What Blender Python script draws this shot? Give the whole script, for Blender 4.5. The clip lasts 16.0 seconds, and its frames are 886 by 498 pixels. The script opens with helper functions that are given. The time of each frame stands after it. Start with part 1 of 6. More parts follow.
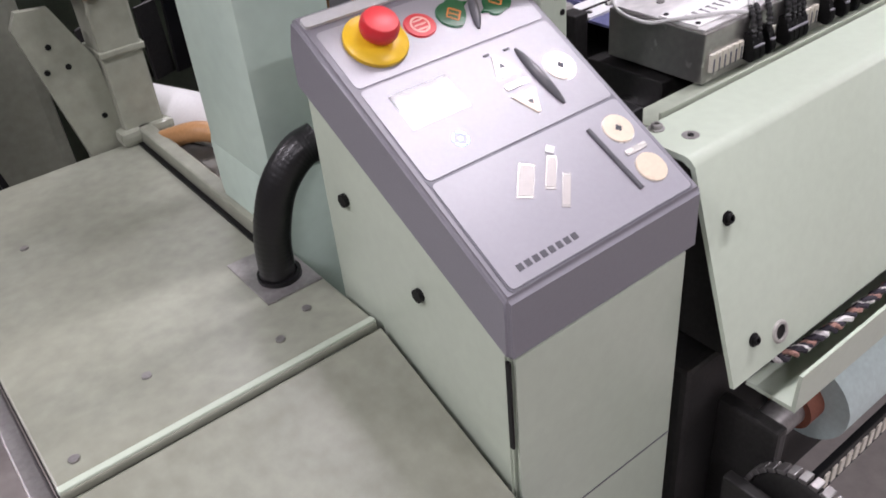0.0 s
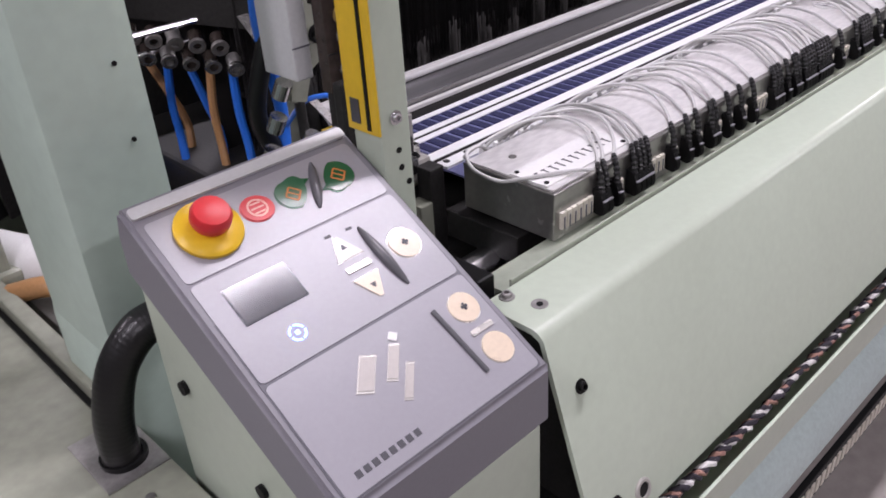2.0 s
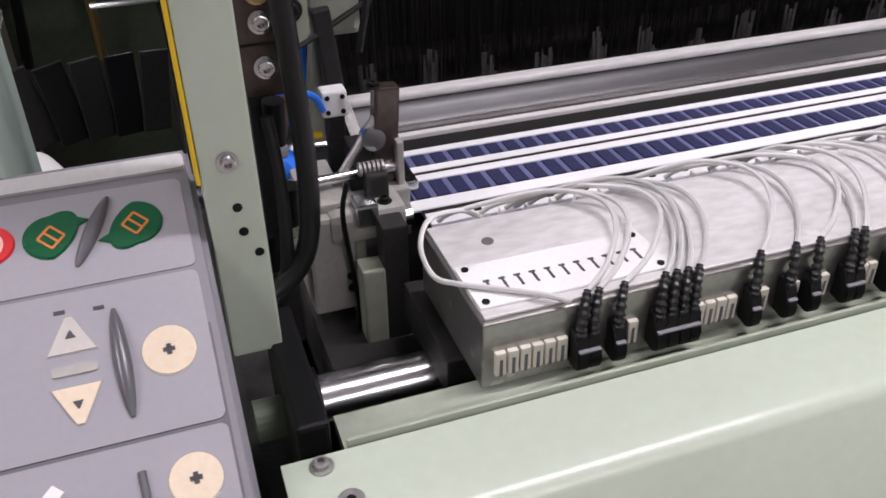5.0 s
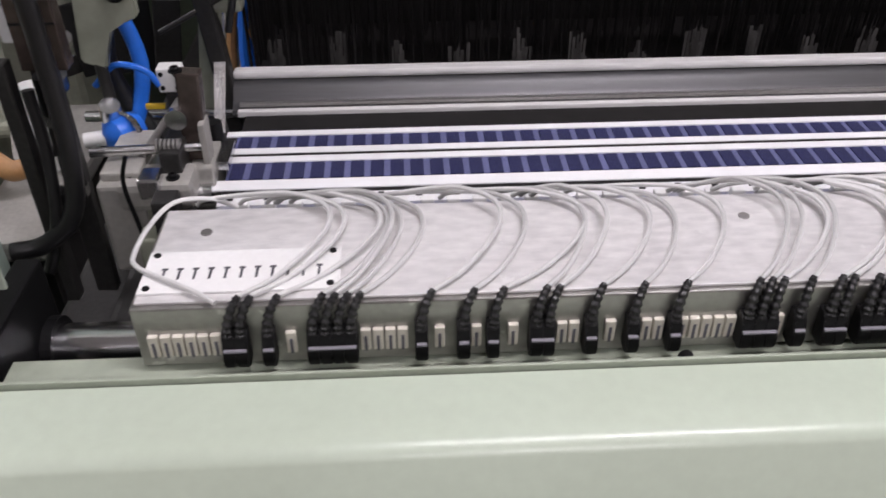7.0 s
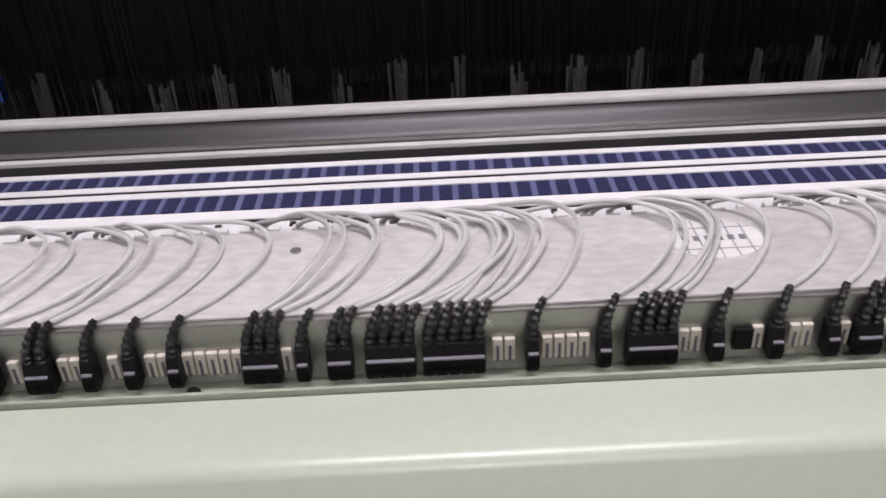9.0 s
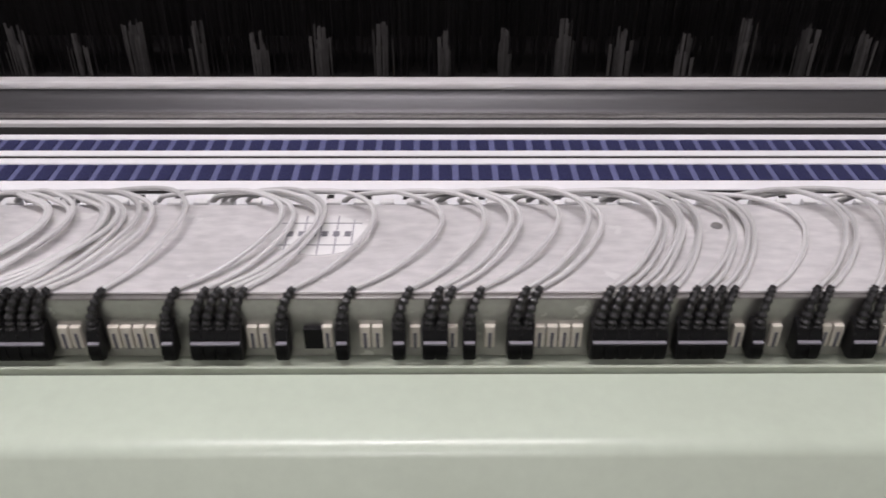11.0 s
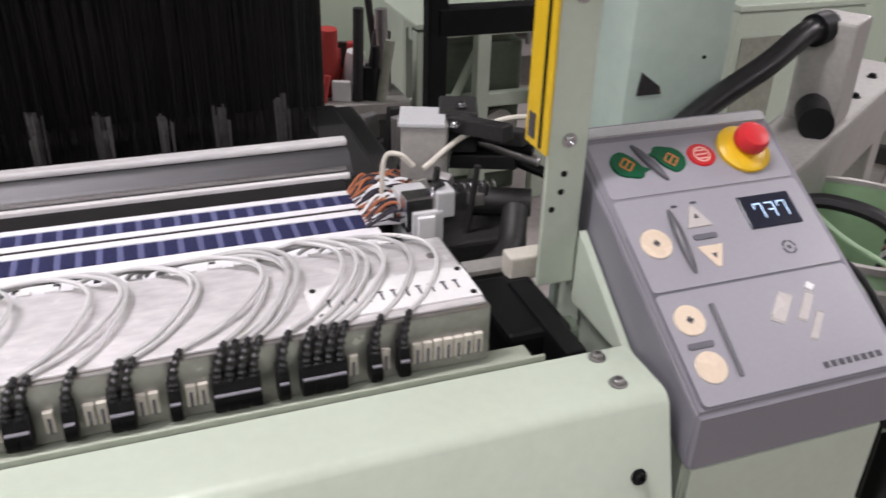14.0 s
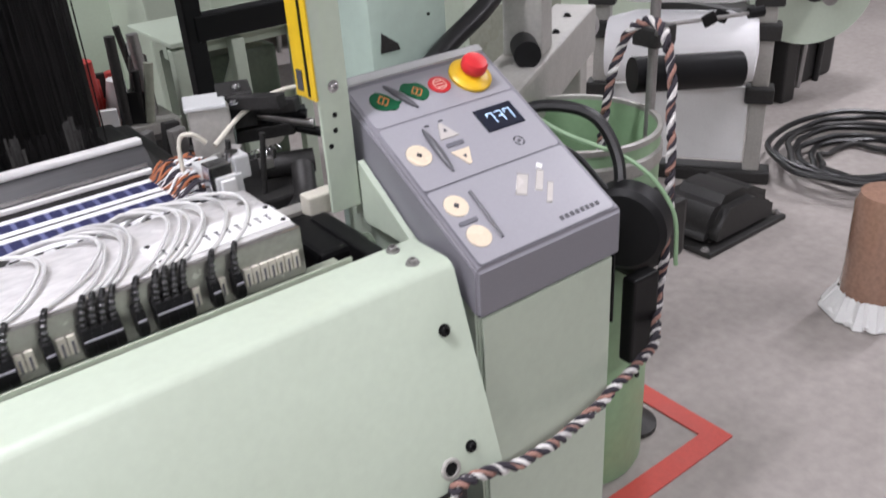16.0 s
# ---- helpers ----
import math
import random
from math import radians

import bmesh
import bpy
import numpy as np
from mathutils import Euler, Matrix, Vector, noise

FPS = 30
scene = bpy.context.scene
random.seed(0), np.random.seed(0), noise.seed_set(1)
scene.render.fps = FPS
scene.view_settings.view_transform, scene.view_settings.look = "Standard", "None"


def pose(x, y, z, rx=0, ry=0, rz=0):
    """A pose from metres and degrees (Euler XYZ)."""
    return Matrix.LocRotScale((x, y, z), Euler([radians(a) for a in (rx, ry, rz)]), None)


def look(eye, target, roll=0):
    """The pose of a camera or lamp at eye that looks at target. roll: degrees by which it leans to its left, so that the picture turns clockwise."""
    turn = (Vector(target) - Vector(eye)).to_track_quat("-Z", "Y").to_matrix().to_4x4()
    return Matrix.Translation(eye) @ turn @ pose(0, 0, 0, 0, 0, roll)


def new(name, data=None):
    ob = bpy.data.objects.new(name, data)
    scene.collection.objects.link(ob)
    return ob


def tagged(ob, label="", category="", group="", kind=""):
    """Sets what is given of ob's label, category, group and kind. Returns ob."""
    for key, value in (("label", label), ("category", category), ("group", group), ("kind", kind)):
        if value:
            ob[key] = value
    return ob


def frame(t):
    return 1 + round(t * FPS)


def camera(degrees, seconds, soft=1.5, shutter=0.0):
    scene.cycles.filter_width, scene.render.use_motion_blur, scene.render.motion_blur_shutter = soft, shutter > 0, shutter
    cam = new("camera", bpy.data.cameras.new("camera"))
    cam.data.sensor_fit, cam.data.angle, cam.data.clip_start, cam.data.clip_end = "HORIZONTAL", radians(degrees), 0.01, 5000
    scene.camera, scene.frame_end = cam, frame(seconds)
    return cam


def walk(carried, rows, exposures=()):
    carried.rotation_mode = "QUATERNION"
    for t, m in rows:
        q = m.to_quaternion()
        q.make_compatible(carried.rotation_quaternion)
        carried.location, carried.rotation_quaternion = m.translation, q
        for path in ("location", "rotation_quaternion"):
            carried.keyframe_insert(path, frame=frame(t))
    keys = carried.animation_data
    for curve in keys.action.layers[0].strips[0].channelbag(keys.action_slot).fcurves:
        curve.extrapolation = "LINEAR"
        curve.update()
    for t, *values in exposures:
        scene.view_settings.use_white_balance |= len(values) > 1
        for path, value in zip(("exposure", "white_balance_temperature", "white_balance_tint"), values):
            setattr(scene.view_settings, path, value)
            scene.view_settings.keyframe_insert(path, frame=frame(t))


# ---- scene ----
cam = camera(55.5, 16.0, soft=1.6, shutter=0.25)
PATH = [
    (0, (-0.084, -0.023, 1.301), (0.859, 1.321, 0.158), -5.9),
    (0.5, (-0.08, -0.039, 1.332), (0.929, 1.331, 0.279), -5.9),
    (1, (-0.052, -0.057, 1.352), (0.992, 1.316, 0.34), -5.7),
    (1.5, (-0.013, -0.04, 1.376), (1.056, 1.322, 0.374), -6.0),
    (2, (0.031, -0.009, 1.382), (1.202, 1.258, 0.37), -3.9),
    (2.5, (0.049, 0.052, 1.37), (1.276, 1.29, 0.388), -4.1),
    (3, (0.127, 0.065, 1.367), (1.268, 1.371, 0.371), -4.6),
    (3.2, (0.179, 0.044, 1.371), (1.247, 1.388, 0.343), -3.0),
    (5.3, (0.643, 0.09, 1.311), (1.10, 1.71, 0.236), -0.1),
    (5.5, (0.683, 0.076, 1.309), (1.063, 1.724, 0.242), 0.87),
    (6, (0.871, 0.016, 1.345), (0.973, 1.687, 0.25), 2.3),
    (6.5, (0.977, -0.049, 1.35), (1.035, 1.635, 0.272), 0.55),
    (7, (1.063, -0.002, 1.382), (1.145, 1.612, 0.203), -0.12),
    (7.5, (1.173, 0.041, 1.35), (1.216, 1.708, 0.245), 1.24),
    (8, (1.3, 0.048, 1.349), (1.316, 1.706, 0.23), -1.99),
    (8.2, (1.373, 0.039, 1.349), (1.374, 1.703, 0.239), -2.15),
    (10.4, (1.822, -0.106, 1.334), (1.83, 1.62, 0.325), -4.0),
    (10.5, (1.85, -0.07, 1.368), (1.816, 1.59, 0.252), -4.3),
    (11, (1.97, -0.013, 1.351), (1.991, 1.645, 0.233), 0.33),
    (11.5, (2.133, -0.049, 1.38), (1.992, 1.62, 0.287), -4.1),
    (12, (2.246, -0.103, 1.362), (2.097, 1.608, 0.337), -3.23),
    (12.5, (2.331, -0.109, 1.371), (2.309, 1.597, 0.328), -2.4),
    (13, (2.386, -0.065, 1.388), (2.473, 1.611, 0.3), -1.09),
    (13.5, (2.487, -0.06, 1.366), (2.904, 1.618, 0.361), -0.0),
    (14, (2.614, -0.102, 1.373), (3.223, 1.543, 0.41), 1.6),
    (14.5, (2.683, -0.165, 1.386), (3.416, 1.448, 0.458), 0.3),
    (15, (2.687, -0.218, 1.391), (3.499, 1.373, 0.492), 0.8),
    (15.5, (2.64, -0.286, 1.401), (3.639, 1.226, 0.555), -1.4),
    (16, (2.493, -0.322, 1.37), (3.529, 1.106, 0.428), -3.8),
]
walk(cam, [(t, look(eye, target, roll)) for t, eye, target, roll in PATH], exposures=[(0, 0.46, 6250, 21), (1.0, 0.2, 6200, 24), (3.2, 0.2, 6280, 22), (5.3, 0.22, 6380, 19), (6.5, 0.1, 6380, 18), (8.2, 0.06, 6450, 19), (10.3, -0.08, 6450, 18), (12.5, -0.05, 6450, 18), (13.5, 0.24, 6450, 19), (14.2, 0.52, 6350, 16), (15, 0.72, 6250, 15), (16, 0.75, 6150, 14)])

# ---- light: a factory hall under rows of fluorescent tubes ----
world = bpy.data.worlds.new("world")
scene.world = world
world.use_nodes = True
world.node_tree.nodes["Background"].inputs[0].default_value = (0.9, 0.95, 1.0, 1)
world.node_tree.nodes["Background"].inputs[1].default_value = 0.12
LAMP_POWER = 45.0


def tube_lamp(x, y, z, length, power):
    lamp = bpy.data.lights.new("tube_light", "AREA")
    lamp.shape, lamp.size, lamp.size_y, lamp.energy = "RECTANGLE", length, 0.12, power
    lamp.color = (1.0, 0.965, 0.975)
    ob = new("tube_light", lamp)
    ob.matrix_world = pose(x, y, z)
    return ob


LAMPS = [(x, y) for y in (-2.2, 0.555, 3.4) for x in (-1.9, 1.80, 6.7)]
for lx, ly in LAMPS:
    tube_lamp(lx, ly, 3.18, 1.5, LAMP_POWER)


# ---- materials ----
def material(name, base, rough=0.5, metal=0.0, var=0.12, scale=30.0, bump=0.03, stain=0.0, stain_col=(0.1, 0.09, 0.07), coat=0.0, island=False, spec=0.5, patch=0.12, bump_scale=None, stretch=(1, 1, 1), chips=0.0):
    """Colour with fine grain and large blotches, stains and a fine relief."""
    m = bpy.data.materials.new(name)
    m.use_nodes = True
    nt = m.node_tree
    n, l = nt.nodes, nt.links
    b = n["Principled BSDF"]
    b.inputs["Metallic"].default_value = metal
    b.inputs["Coat Weight"].default_value = coat
    b.inputs["Specular IOR Level"].default_value = spec
    tc = n.new("ShaderNodeTexCoord")
    mp = n.new("ShaderNodeMapping")
    mp.inputs["Scale"].default_value = stretch
    l.new(tc.outputs["Object"], mp.inputs["Vector"])
    fine, broad = n.new("ShaderNodeTexNoise"), n.new("ShaderNodeTexNoise")
    fine.inputs["Scale"].default_value, fine.inputs["Detail"].default_value = scale * 6, 4
    broad.inputs["Scale"].default_value, broad.inputs["Detail"].default_value = scale / 5, 6
    for t in (fine, broad):
        l.new(mp.outputs["Vector"], t.inputs["Vector"])
    add = n.new("ShaderNodeMath")
    add.operation = "ADD"
    l.new(fine.outputs["Fac"], add.inputs[0])
    l.new(broad.outputs["Fac"], add.inputs[1])
    mr = n.new("ShaderNodeMapRange")
    mr.inputs["From Min"].default_value, mr.inputs["From Max"].default_value = 0.6, 1.4
    mr.inputs["To Min"].default_value, mr.inputs["To Max"].default_value = 1 - var, 1 + var
    l.new(add.outputs[0], mr.inputs["Value"])
    mul = n.new("ShaderNodeMix")
    mul.data_type, mul.blend_type = "RGBA", "MULTIPLY"
    mul.inputs["Factor"].default_value = 1.0
    mul.inputs["A"].default_value = (*base, 1)
    l.new(mr.outputs["Result"], mul.inputs["B"])
    colour = mul.outputs["Result"]
    if stain:
        ramp = n.new("ShaderNodeMapRange")
        ramp.inputs["From Min"].default_value, ramp.inputs["From Max"].default_value = 0.46, 0.88
        ramp.inputs["To Max"].default_value = stain
        spots = n.new("ShaderNodeTexNoise")
        spots.inputs["Scale"].default_value, spots.inputs["Detail"].default_value = scale / 3, 8
        spots.inputs["Roughness"].default_value = 0.7
        l.new(mp.outputs["Vector"], spots.inputs["Vector"])
        l.new(spots.outputs["Fac"], ramp.inputs["Value"])
        mix = n.new("ShaderNodeMix")
        mix.data_type = "RGBA"
        mix.inputs["B"].default_value = (*stain_col, 1)
        l.new(ramp.outputs["Result"], mix.inputs["Factor"])
        l.new(colour, mix.inputs["A"])
        colour = mix.outputs["Result"]
    if chips:
        flecks = n.new("ShaderNodeTexNoise")
        flecks.inputs["Scale"].default_value, flecks.inputs["Detail"].default_value = 34, 5
        l.new(tc.outputs["Object"], flecks.inputs["Vector"])
        edge = n.new("ShaderNodeMapRange")
        edge.inputs["From Min"].default_value, edge.inputs["From Max"].default_value = 0.655, 0.685
        edge.inputs["To Max"].default_value = chips
        l.new(flecks.outputs["Fac"], edge.inputs["Value"])
        fleck = n.new("ShaderNodeMix")
        fleck.data_type = "RGBA"
        fleck.inputs["B"].default_value = (0.92, 0.91, 0.90, 1)
        l.new(edge.outputs["Result"], fleck.inputs["Factor"])
        l.new(colour, fleck.inputs["A"])
        colour = fleck.outputs["Result"]
    if island:
        geo = n.new("ShaderNodeNewGeometry")
        mr2 = n.new("ShaderNodeMapRange")
        mr2.inputs["To Min"].default_value, mr2.inputs["To Max"].default_value = 0.65, 1.3
        l.new(geo.outputs["Random Per Island"], mr2.inputs["Value"])
        mul2 = n.new("ShaderNodeMix")
        mul2.data_type, mul2.blend_type = "RGBA", "MULTIPLY"
        mul2.inputs["Factor"].default_value = 1.0
        l.new(colour, mul2.inputs["A"])
        l.new(mr2.outputs["Result"], mul2.inputs["B"])
        colour = mul2.outputs["Result"]
    l.new(colour, b.inputs["Base Color"])
    rr = n.new("ShaderNodeMapRange")
    rr.inputs["To Min"].default_value, rr.inputs["To Max"].default_value = max(0.03, rough - patch), min(1, rough + patch)
    l.new(broad.outputs["Fac"], rr.inputs["Value"])
    l.new(rr.outputs["Result"], b.inputs["Roughness"])
    if bump:
        bn = n.new("ShaderNodeTexNoise")
        bn.inputs["Scale"].default_value, bn.inputs["Detail"].default_value = bump_scale or scale * 8, 3
        l.new(mp.outputs["Vector"], bn.inputs["Vector"])
        bp = n.new("ShaderNodeBump")
        bp.inputs["Strength"].default_value, bp.inputs["Distance"].default_value = bump, 0.002
        l.new(bn.outputs["Fac"], bp.inputs["Height"])
        l.new(bp.outputs["Normal"], b.inputs["Normal"])
    return m


def glow(name, colour, strength):
    m = bpy.data.materials.new(name)
    m.use_nodes = True
    b = m.node_tree.nodes["Principled BSDF"]
    b.inputs["Base Color"].default_value = (*colour, 1)
    b.inputs["Emission Color"].default_value = (*colour, 1)
    b.inputs["Emission Strength"].default_value = strength
    return m


SAGE = material("sage_paint", (0.49, 0.56, 0.455), 0.32, var=0.05, scale=12, bump=0.05, stain=0.22, stain_col=(0.32, 0.35, 0.27), coat=0.12, patch=0.05)
# sage toned down for the shade on the rail's upright face
SAGE_SHADE = material("shaded_sage_paint", (0.36, 0.40, 0.32), 0.4, var=0.15, scale=10, bump=0.05, stain=0.5, stain_col=(0.22, 0.23, 0.17))
SAGE_WORN = material("worn_sage_paint", (0.285, 0.30, 0.24), 0.30, var=0.22, scale=7, bump=0.06, stain=0.7, stain_col=(0.20, 0.20, 0.145))
AQUA = material("pale_aqua_paint", (0.48, 0.595, 0.515), 0.36, var=0.07, scale=8, bump=0.05, stain=0.3, stain_col=(0.30, 0.40, 0.36))
GREY_PLASTIC = material("grey_plastic", (0.215, 0.21, 0.235), 0.42, var=0.05, scale=40, bump=0.12, bump_scale=900)
GREY_PANEL = material("grey_panel_foil", (0.335, 0.33, 0.36), 0.30, var=0.04, scale=30, bump=0.08, bump_scale=1200, patch=0.02)
RIDGE = material("dark_grey_ridge", (0.10, 0.10, 0.11), 0.32, var=0.08)
GREY_LINE = material("dark_grey_line", (0.13, 0.13, 0.15), 0.45, var=0.08)
LIP_GREY = material("light_grey_lip", (0.55, 0.56, 0.56), 0.4, var=0.08)
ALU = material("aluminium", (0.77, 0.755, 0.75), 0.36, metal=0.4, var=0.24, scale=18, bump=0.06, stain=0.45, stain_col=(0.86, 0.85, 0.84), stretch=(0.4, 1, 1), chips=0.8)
REED_STEEL = material("reed_steel", (0.075, 0.074, 0.077), 0.44, metal=0.7, var=0.15, scale=20, bump=0.03, stain=0.4, stain_col=(0.12, 0.12, 0.12), stretch=(0.15, 2, 2))
REED_RAIL = material("worn_bright_rail", (0.80, 0.79, 0.78), 0.34, metal=0.15, var=0.22, scale=14, bump=0.05, stain=0.4, stain_col=(0.35, 0.34, 0.33), stretch=(0.2, 2, 2))
# same aluminium as the lid, darkened for sides that mirror the dark floor
ALU_SHADE = material("bare_aluminium_in_shade", (0.35, 0.34, 0.325), 0.34, metal=0.9, var=0.15, scale=20, bump=0.05, stain=0.5, stain_col=(0.50, 0.49, 0.48), chips=0.35)
DARK_GREEN = material("dark_green_paint", (0.10, 0.125, 0.09), 0.5, var=0.2, scale=10, bump=0.06, stain=0.4, stain_col=(0.05, 0.05, 0.04))
STEEL = material("polished_steel", (0.62, 0.62, 0.63), 0.22, metal=1.0, var=0.1, scale=20, bump=0.02, stretch=(0.2, 2, 2))
DULL_STEEL = material("dull_steel", (0.36, 0.35, 0.34), 0.45, metal=0.8, var=0.2, scale=25, bump=0.08, stain=0.5, stain_col=(0.10, 0.08, 0.07))
GREY_CAST = material("grey_cast_metal", (0.42, 0.41, 0.38), 0.5, metal=0.3, var=0.15, scale=20, bump=0.1, stain=0.4, stain_col=(0.18, 0.16, 0.13))
BLACK = material("black_plastic", (0.005, 0.005, 0.0055), 0.5, var=0.3, scale=40, bump=0.05, spec=0.25)
RUBBER = material("black_rubber", (0.007, 0.007, 0.0075), 0.38, var=0.3, scale=40, bump=0.08)
BROWN_STEEL = material("oiled_brown_steel", (0.085, 0.066, 0.058), 0.26, metal=0.5, var=0.35, scale=18, bump=0.06, stain=0.4, stain_col=(0.03, 0.025, 0.022))
DARK = material("dark_oily_metal", (0.030, 0.029, 0.028), 0.5, metal=0.3, var=0.4, scale=25, bump=0.1)
CABLE = material("grey_cable_sheath", (0.62, 0.62, 0.61), 0.45, var=0.08, scale=30, bump=0.03, island=True)
CREAM = material("cream_socket_plastic", (0.66, 0.63, 0.54), 0.5, var=0.1, scale=60)
WHITE = material("white_enamel", (0.80, 0.80, 0.79), 0.4, var=0.05, scale=30, stain=0.25, stain_col=(0.5, 0.48, 0.44))
WHITE_CLOTH = material("white_woven_band", (0.82, 0.82, 0.83), 0.8, var=0.06, scale=120, bump=0.3, bump_scale=1800)
NAVY = material("navy_woven_label", (0.015, 0.018, 0.075), 0.78, var=0.45, scale=60, bump=0.35, bump_scale=1500)
NAVY_PALE = material("pale_blue_weave", (0.12, 0.13, 0.26), 0.8, var=0.25, scale=80, bump=0.3, bump_scale=1800)
BLACK_THREAD = material("black_thread", (0.0175, 0.0163, 0.0163), 0.85, var=0.3, scale=4, spec=0.15)
GLINT = material("pale_heddle_thread", (0.055, 0.053, 0.051), 0.7, var=0.3, scale=15, island=True, spec=0.2)
YELLOW = material("yellow_paint", (0.75, 0.50, 0.02), 0.4, var=0.08, scale=15, stain=0.25, stain_col=(0.4, 0.28, 0.05))
ESTOP_YELLOW = material("yellow_plastic", (0.80, 0.50, 0.015), 0.35, var=0.05)
RED = material("red_plastic", (0.62, 0.025, 0.03), 0.4, var=0.06)
GREEN = material("green_key_foil", (0.008, 0.10, 0.042), 0.25, var=0.12, coat=0.15)
ORANGE_INK = material("orange_ink", (0.62, 0.22, 0.05), 0.5, var=0.1)
PALE_INK = material("pale_red_ink", (0.85, 0.50, 0.42), 0.5, var=0.1)
BEIGE = material("beige_key_foil", (0.76, 0.64, 0.49), 0.28, var=0.08, coat=0.5)
CLEAR_KEY = material("pale_key_foil", (0.56, 0.53, 0.50), 0.25, var=0.08, coat=0.6)
KEY_RIM = material("silver_key_rim", (0.70, 0.68, 0.64), 0.25, metal=0.5, var=0.08)
SCREEN = material("dark_display", (0.012, 0.015, 0.03), 0.12, var=0.2, coat=0.8)
DIGIT = glow("display_digit", (0.45, 0.62, 0.80), 0.7)
BLUE_LED = glow("blue_ring_light", (0.25, 0.40, 1.0), 3.0)
INK = material("dark_print", (0.06, 0.06, 0.07), 0.5, var=0.1)
BLUE_HOSE = material("blue_hose", (0.02, 0.16, 0.70), 0.35, var=0.1)
TAN_HOSE = material("tan_hose", (0.45, 0.24, 0.10), 0.4, var=0.15)
BRASS = material("brass", (0.62, 0.46, 0.22), 0.3, metal=0.9, var=0.2, scale=30)
CONCRETE = material("worn_concrete", (0.33, 0.30, 0.28), 0.7, var=0.2, scale=5, bump=0.15, bump_scale=120, stain=0.5, stain_col=(0.20, 0.175, 0.16))
TAPE_RED = material("red_floor_paint", (0.55, 0.07, 0.05), 0.6, var=0.12, scale=20, stain=0.4, stain_col=(0.36, 0.10, 0.08))
WALL = material("hall_wall", (0.45, 0.44, 0.42), 0.8, var=0.12, scale=3)
CEIL = material("hall_ceiling", (0.55, 0.55, 0.54), 0.85, var=0.1, scale=3)
CAN_GREEN = material("green_fibre_can", (0.30, 0.46, 0.27), 0.45, var=0.12, scale=8, bump=0.06, stain=0.35, stain_col=(0.18, 0.26, 0.15))
ROPE_DARK = material("dark_yarn_strand", (0.035, 0.03, 0.04), 0.85, var=0.5, scale=60, bump=0.5)
ROPE_PINK = material("rose_yarn_strand", (0.36, 0.20, 0.16), 0.85, var=0.4, scale=60, bump=0.5)
ROPE_WHITE = material("white_yarn_strand", (0.74, 0.72, 0.70), 0.85, var=0.35, scale=60, bump=0.5, stain=0.9, stain_col=(0.10, 0.08, 0.10))
WRAP = material("wrapped_brown_roll", (0.34, 0.20, 0.14), 0.25, var=0.25, scale=14, bump=0.3, coat=0.7)
YARN_WHITE = material("white_yarn", (0.85, 0.85, 0.86), 0.85, var=0.06, scale=30, bump=0.2, stretch=(1, 1, 8))
YARN_BROWN = material("brown_yarn", (0.22, 0.08, 0.05), 0.8, var=0.2, scale=40, bump=0.3)
TAIL_RUST = material("rust_orange_yarn", (0.36, 0.13, 0.06), 0.85, var=0.4, scale=60, bump=0.3)
RED_PART = material("red_machine_part", (0.50, 0.06, 0.05), 0.5, var=0.15)
CLOTH_PALE = material("pale_rolled_cloth", (0.52, 0.62, 0.60), 0.8, var=0.12, scale=20, bump=0.3)


# ---- mesh helpers ----
def part(name, bm, mat, parent=None, label="", smooth=False):
    """Links a bmesh as one mesh object, under a thing or part if given."""
    bmesh.ops.recalc_face_normals(bm, faces=bm.faces)
    me = bpy.data.meshes.new(name)
    bm.to_mesh(me)
    bm.free()
    me.materials.append(mat)
    if smooth:
        me.shade_smooth()
        me.set_sharp_from_angle(angle=radians(40))
    ob = new(name, me)
    if parent:
        ob.parent = parent
    if label:
        tagged(ob, label)
    return ob


def thing(name, label, category, group="", kind="", at=(0, 0, 0)):
    """An Empty at the thing's base; its parts are built in the thing's own space."""
    ob = new(name)
    ob.location = at
    ob.empty_display_size = 0.05
    return tagged(ob, label, category, group, kind)


def box(bm, x0, x1, y0, y1, z0, z1, bevel=0.0, m=None, seg=2):
    g = bmesh.ops.create_cube(bm, size=1)
    vs = g["verts"]
    for v in vs:
        v.co = Vector(((x0 + x1) / 2 + v.co.x * (x1 - x0), (y0 + y1) / 2 + v.co.y * (y1 - y0), (z0 + z1) / 2 + v.co.z * (z1 - z0)))
    es = list({e for v in vs for e in v.link_edges})
    if bevel:
        r = bmesh.ops.bevel(bm, geom=es, offset=bevel, segments=seg, affect="EDGES", profile=0.6)
        vs = list({v for f in r["faces"] for v in f.verts})
    if m is not None:
        for v in vs:
            v.co = m @ v.co
    return bm


def B(x0, x1, y0, y1, z0, z1, bevel=0.0, m=None):
    return box(bmesh.new(), x0, x1, y0, y1, z0, z1, bevel, m)


def cyl(bm, p0, p1, r0, r1=None, seg=16, cap=True):
    p0, p1 = Vector(p0), Vector(p1)
    d = p1 - p0
    m = Matrix.Translation((p0 + p1) / 2) @ d.to_track_quat("Z", "Y").to_matrix().to_4x4()
    bmesh.ops.create_cone(bm, cap_ends=cap, segments=seg, radius1=r0, radius2=r0 if r1 is None else r1, depth=d.length, matrix=m)
    return bm


def C(p0, p1, r0, r1=None, seg=16):
    return cyl(bmesh.new(), p0, p1, r0, r1, seg)


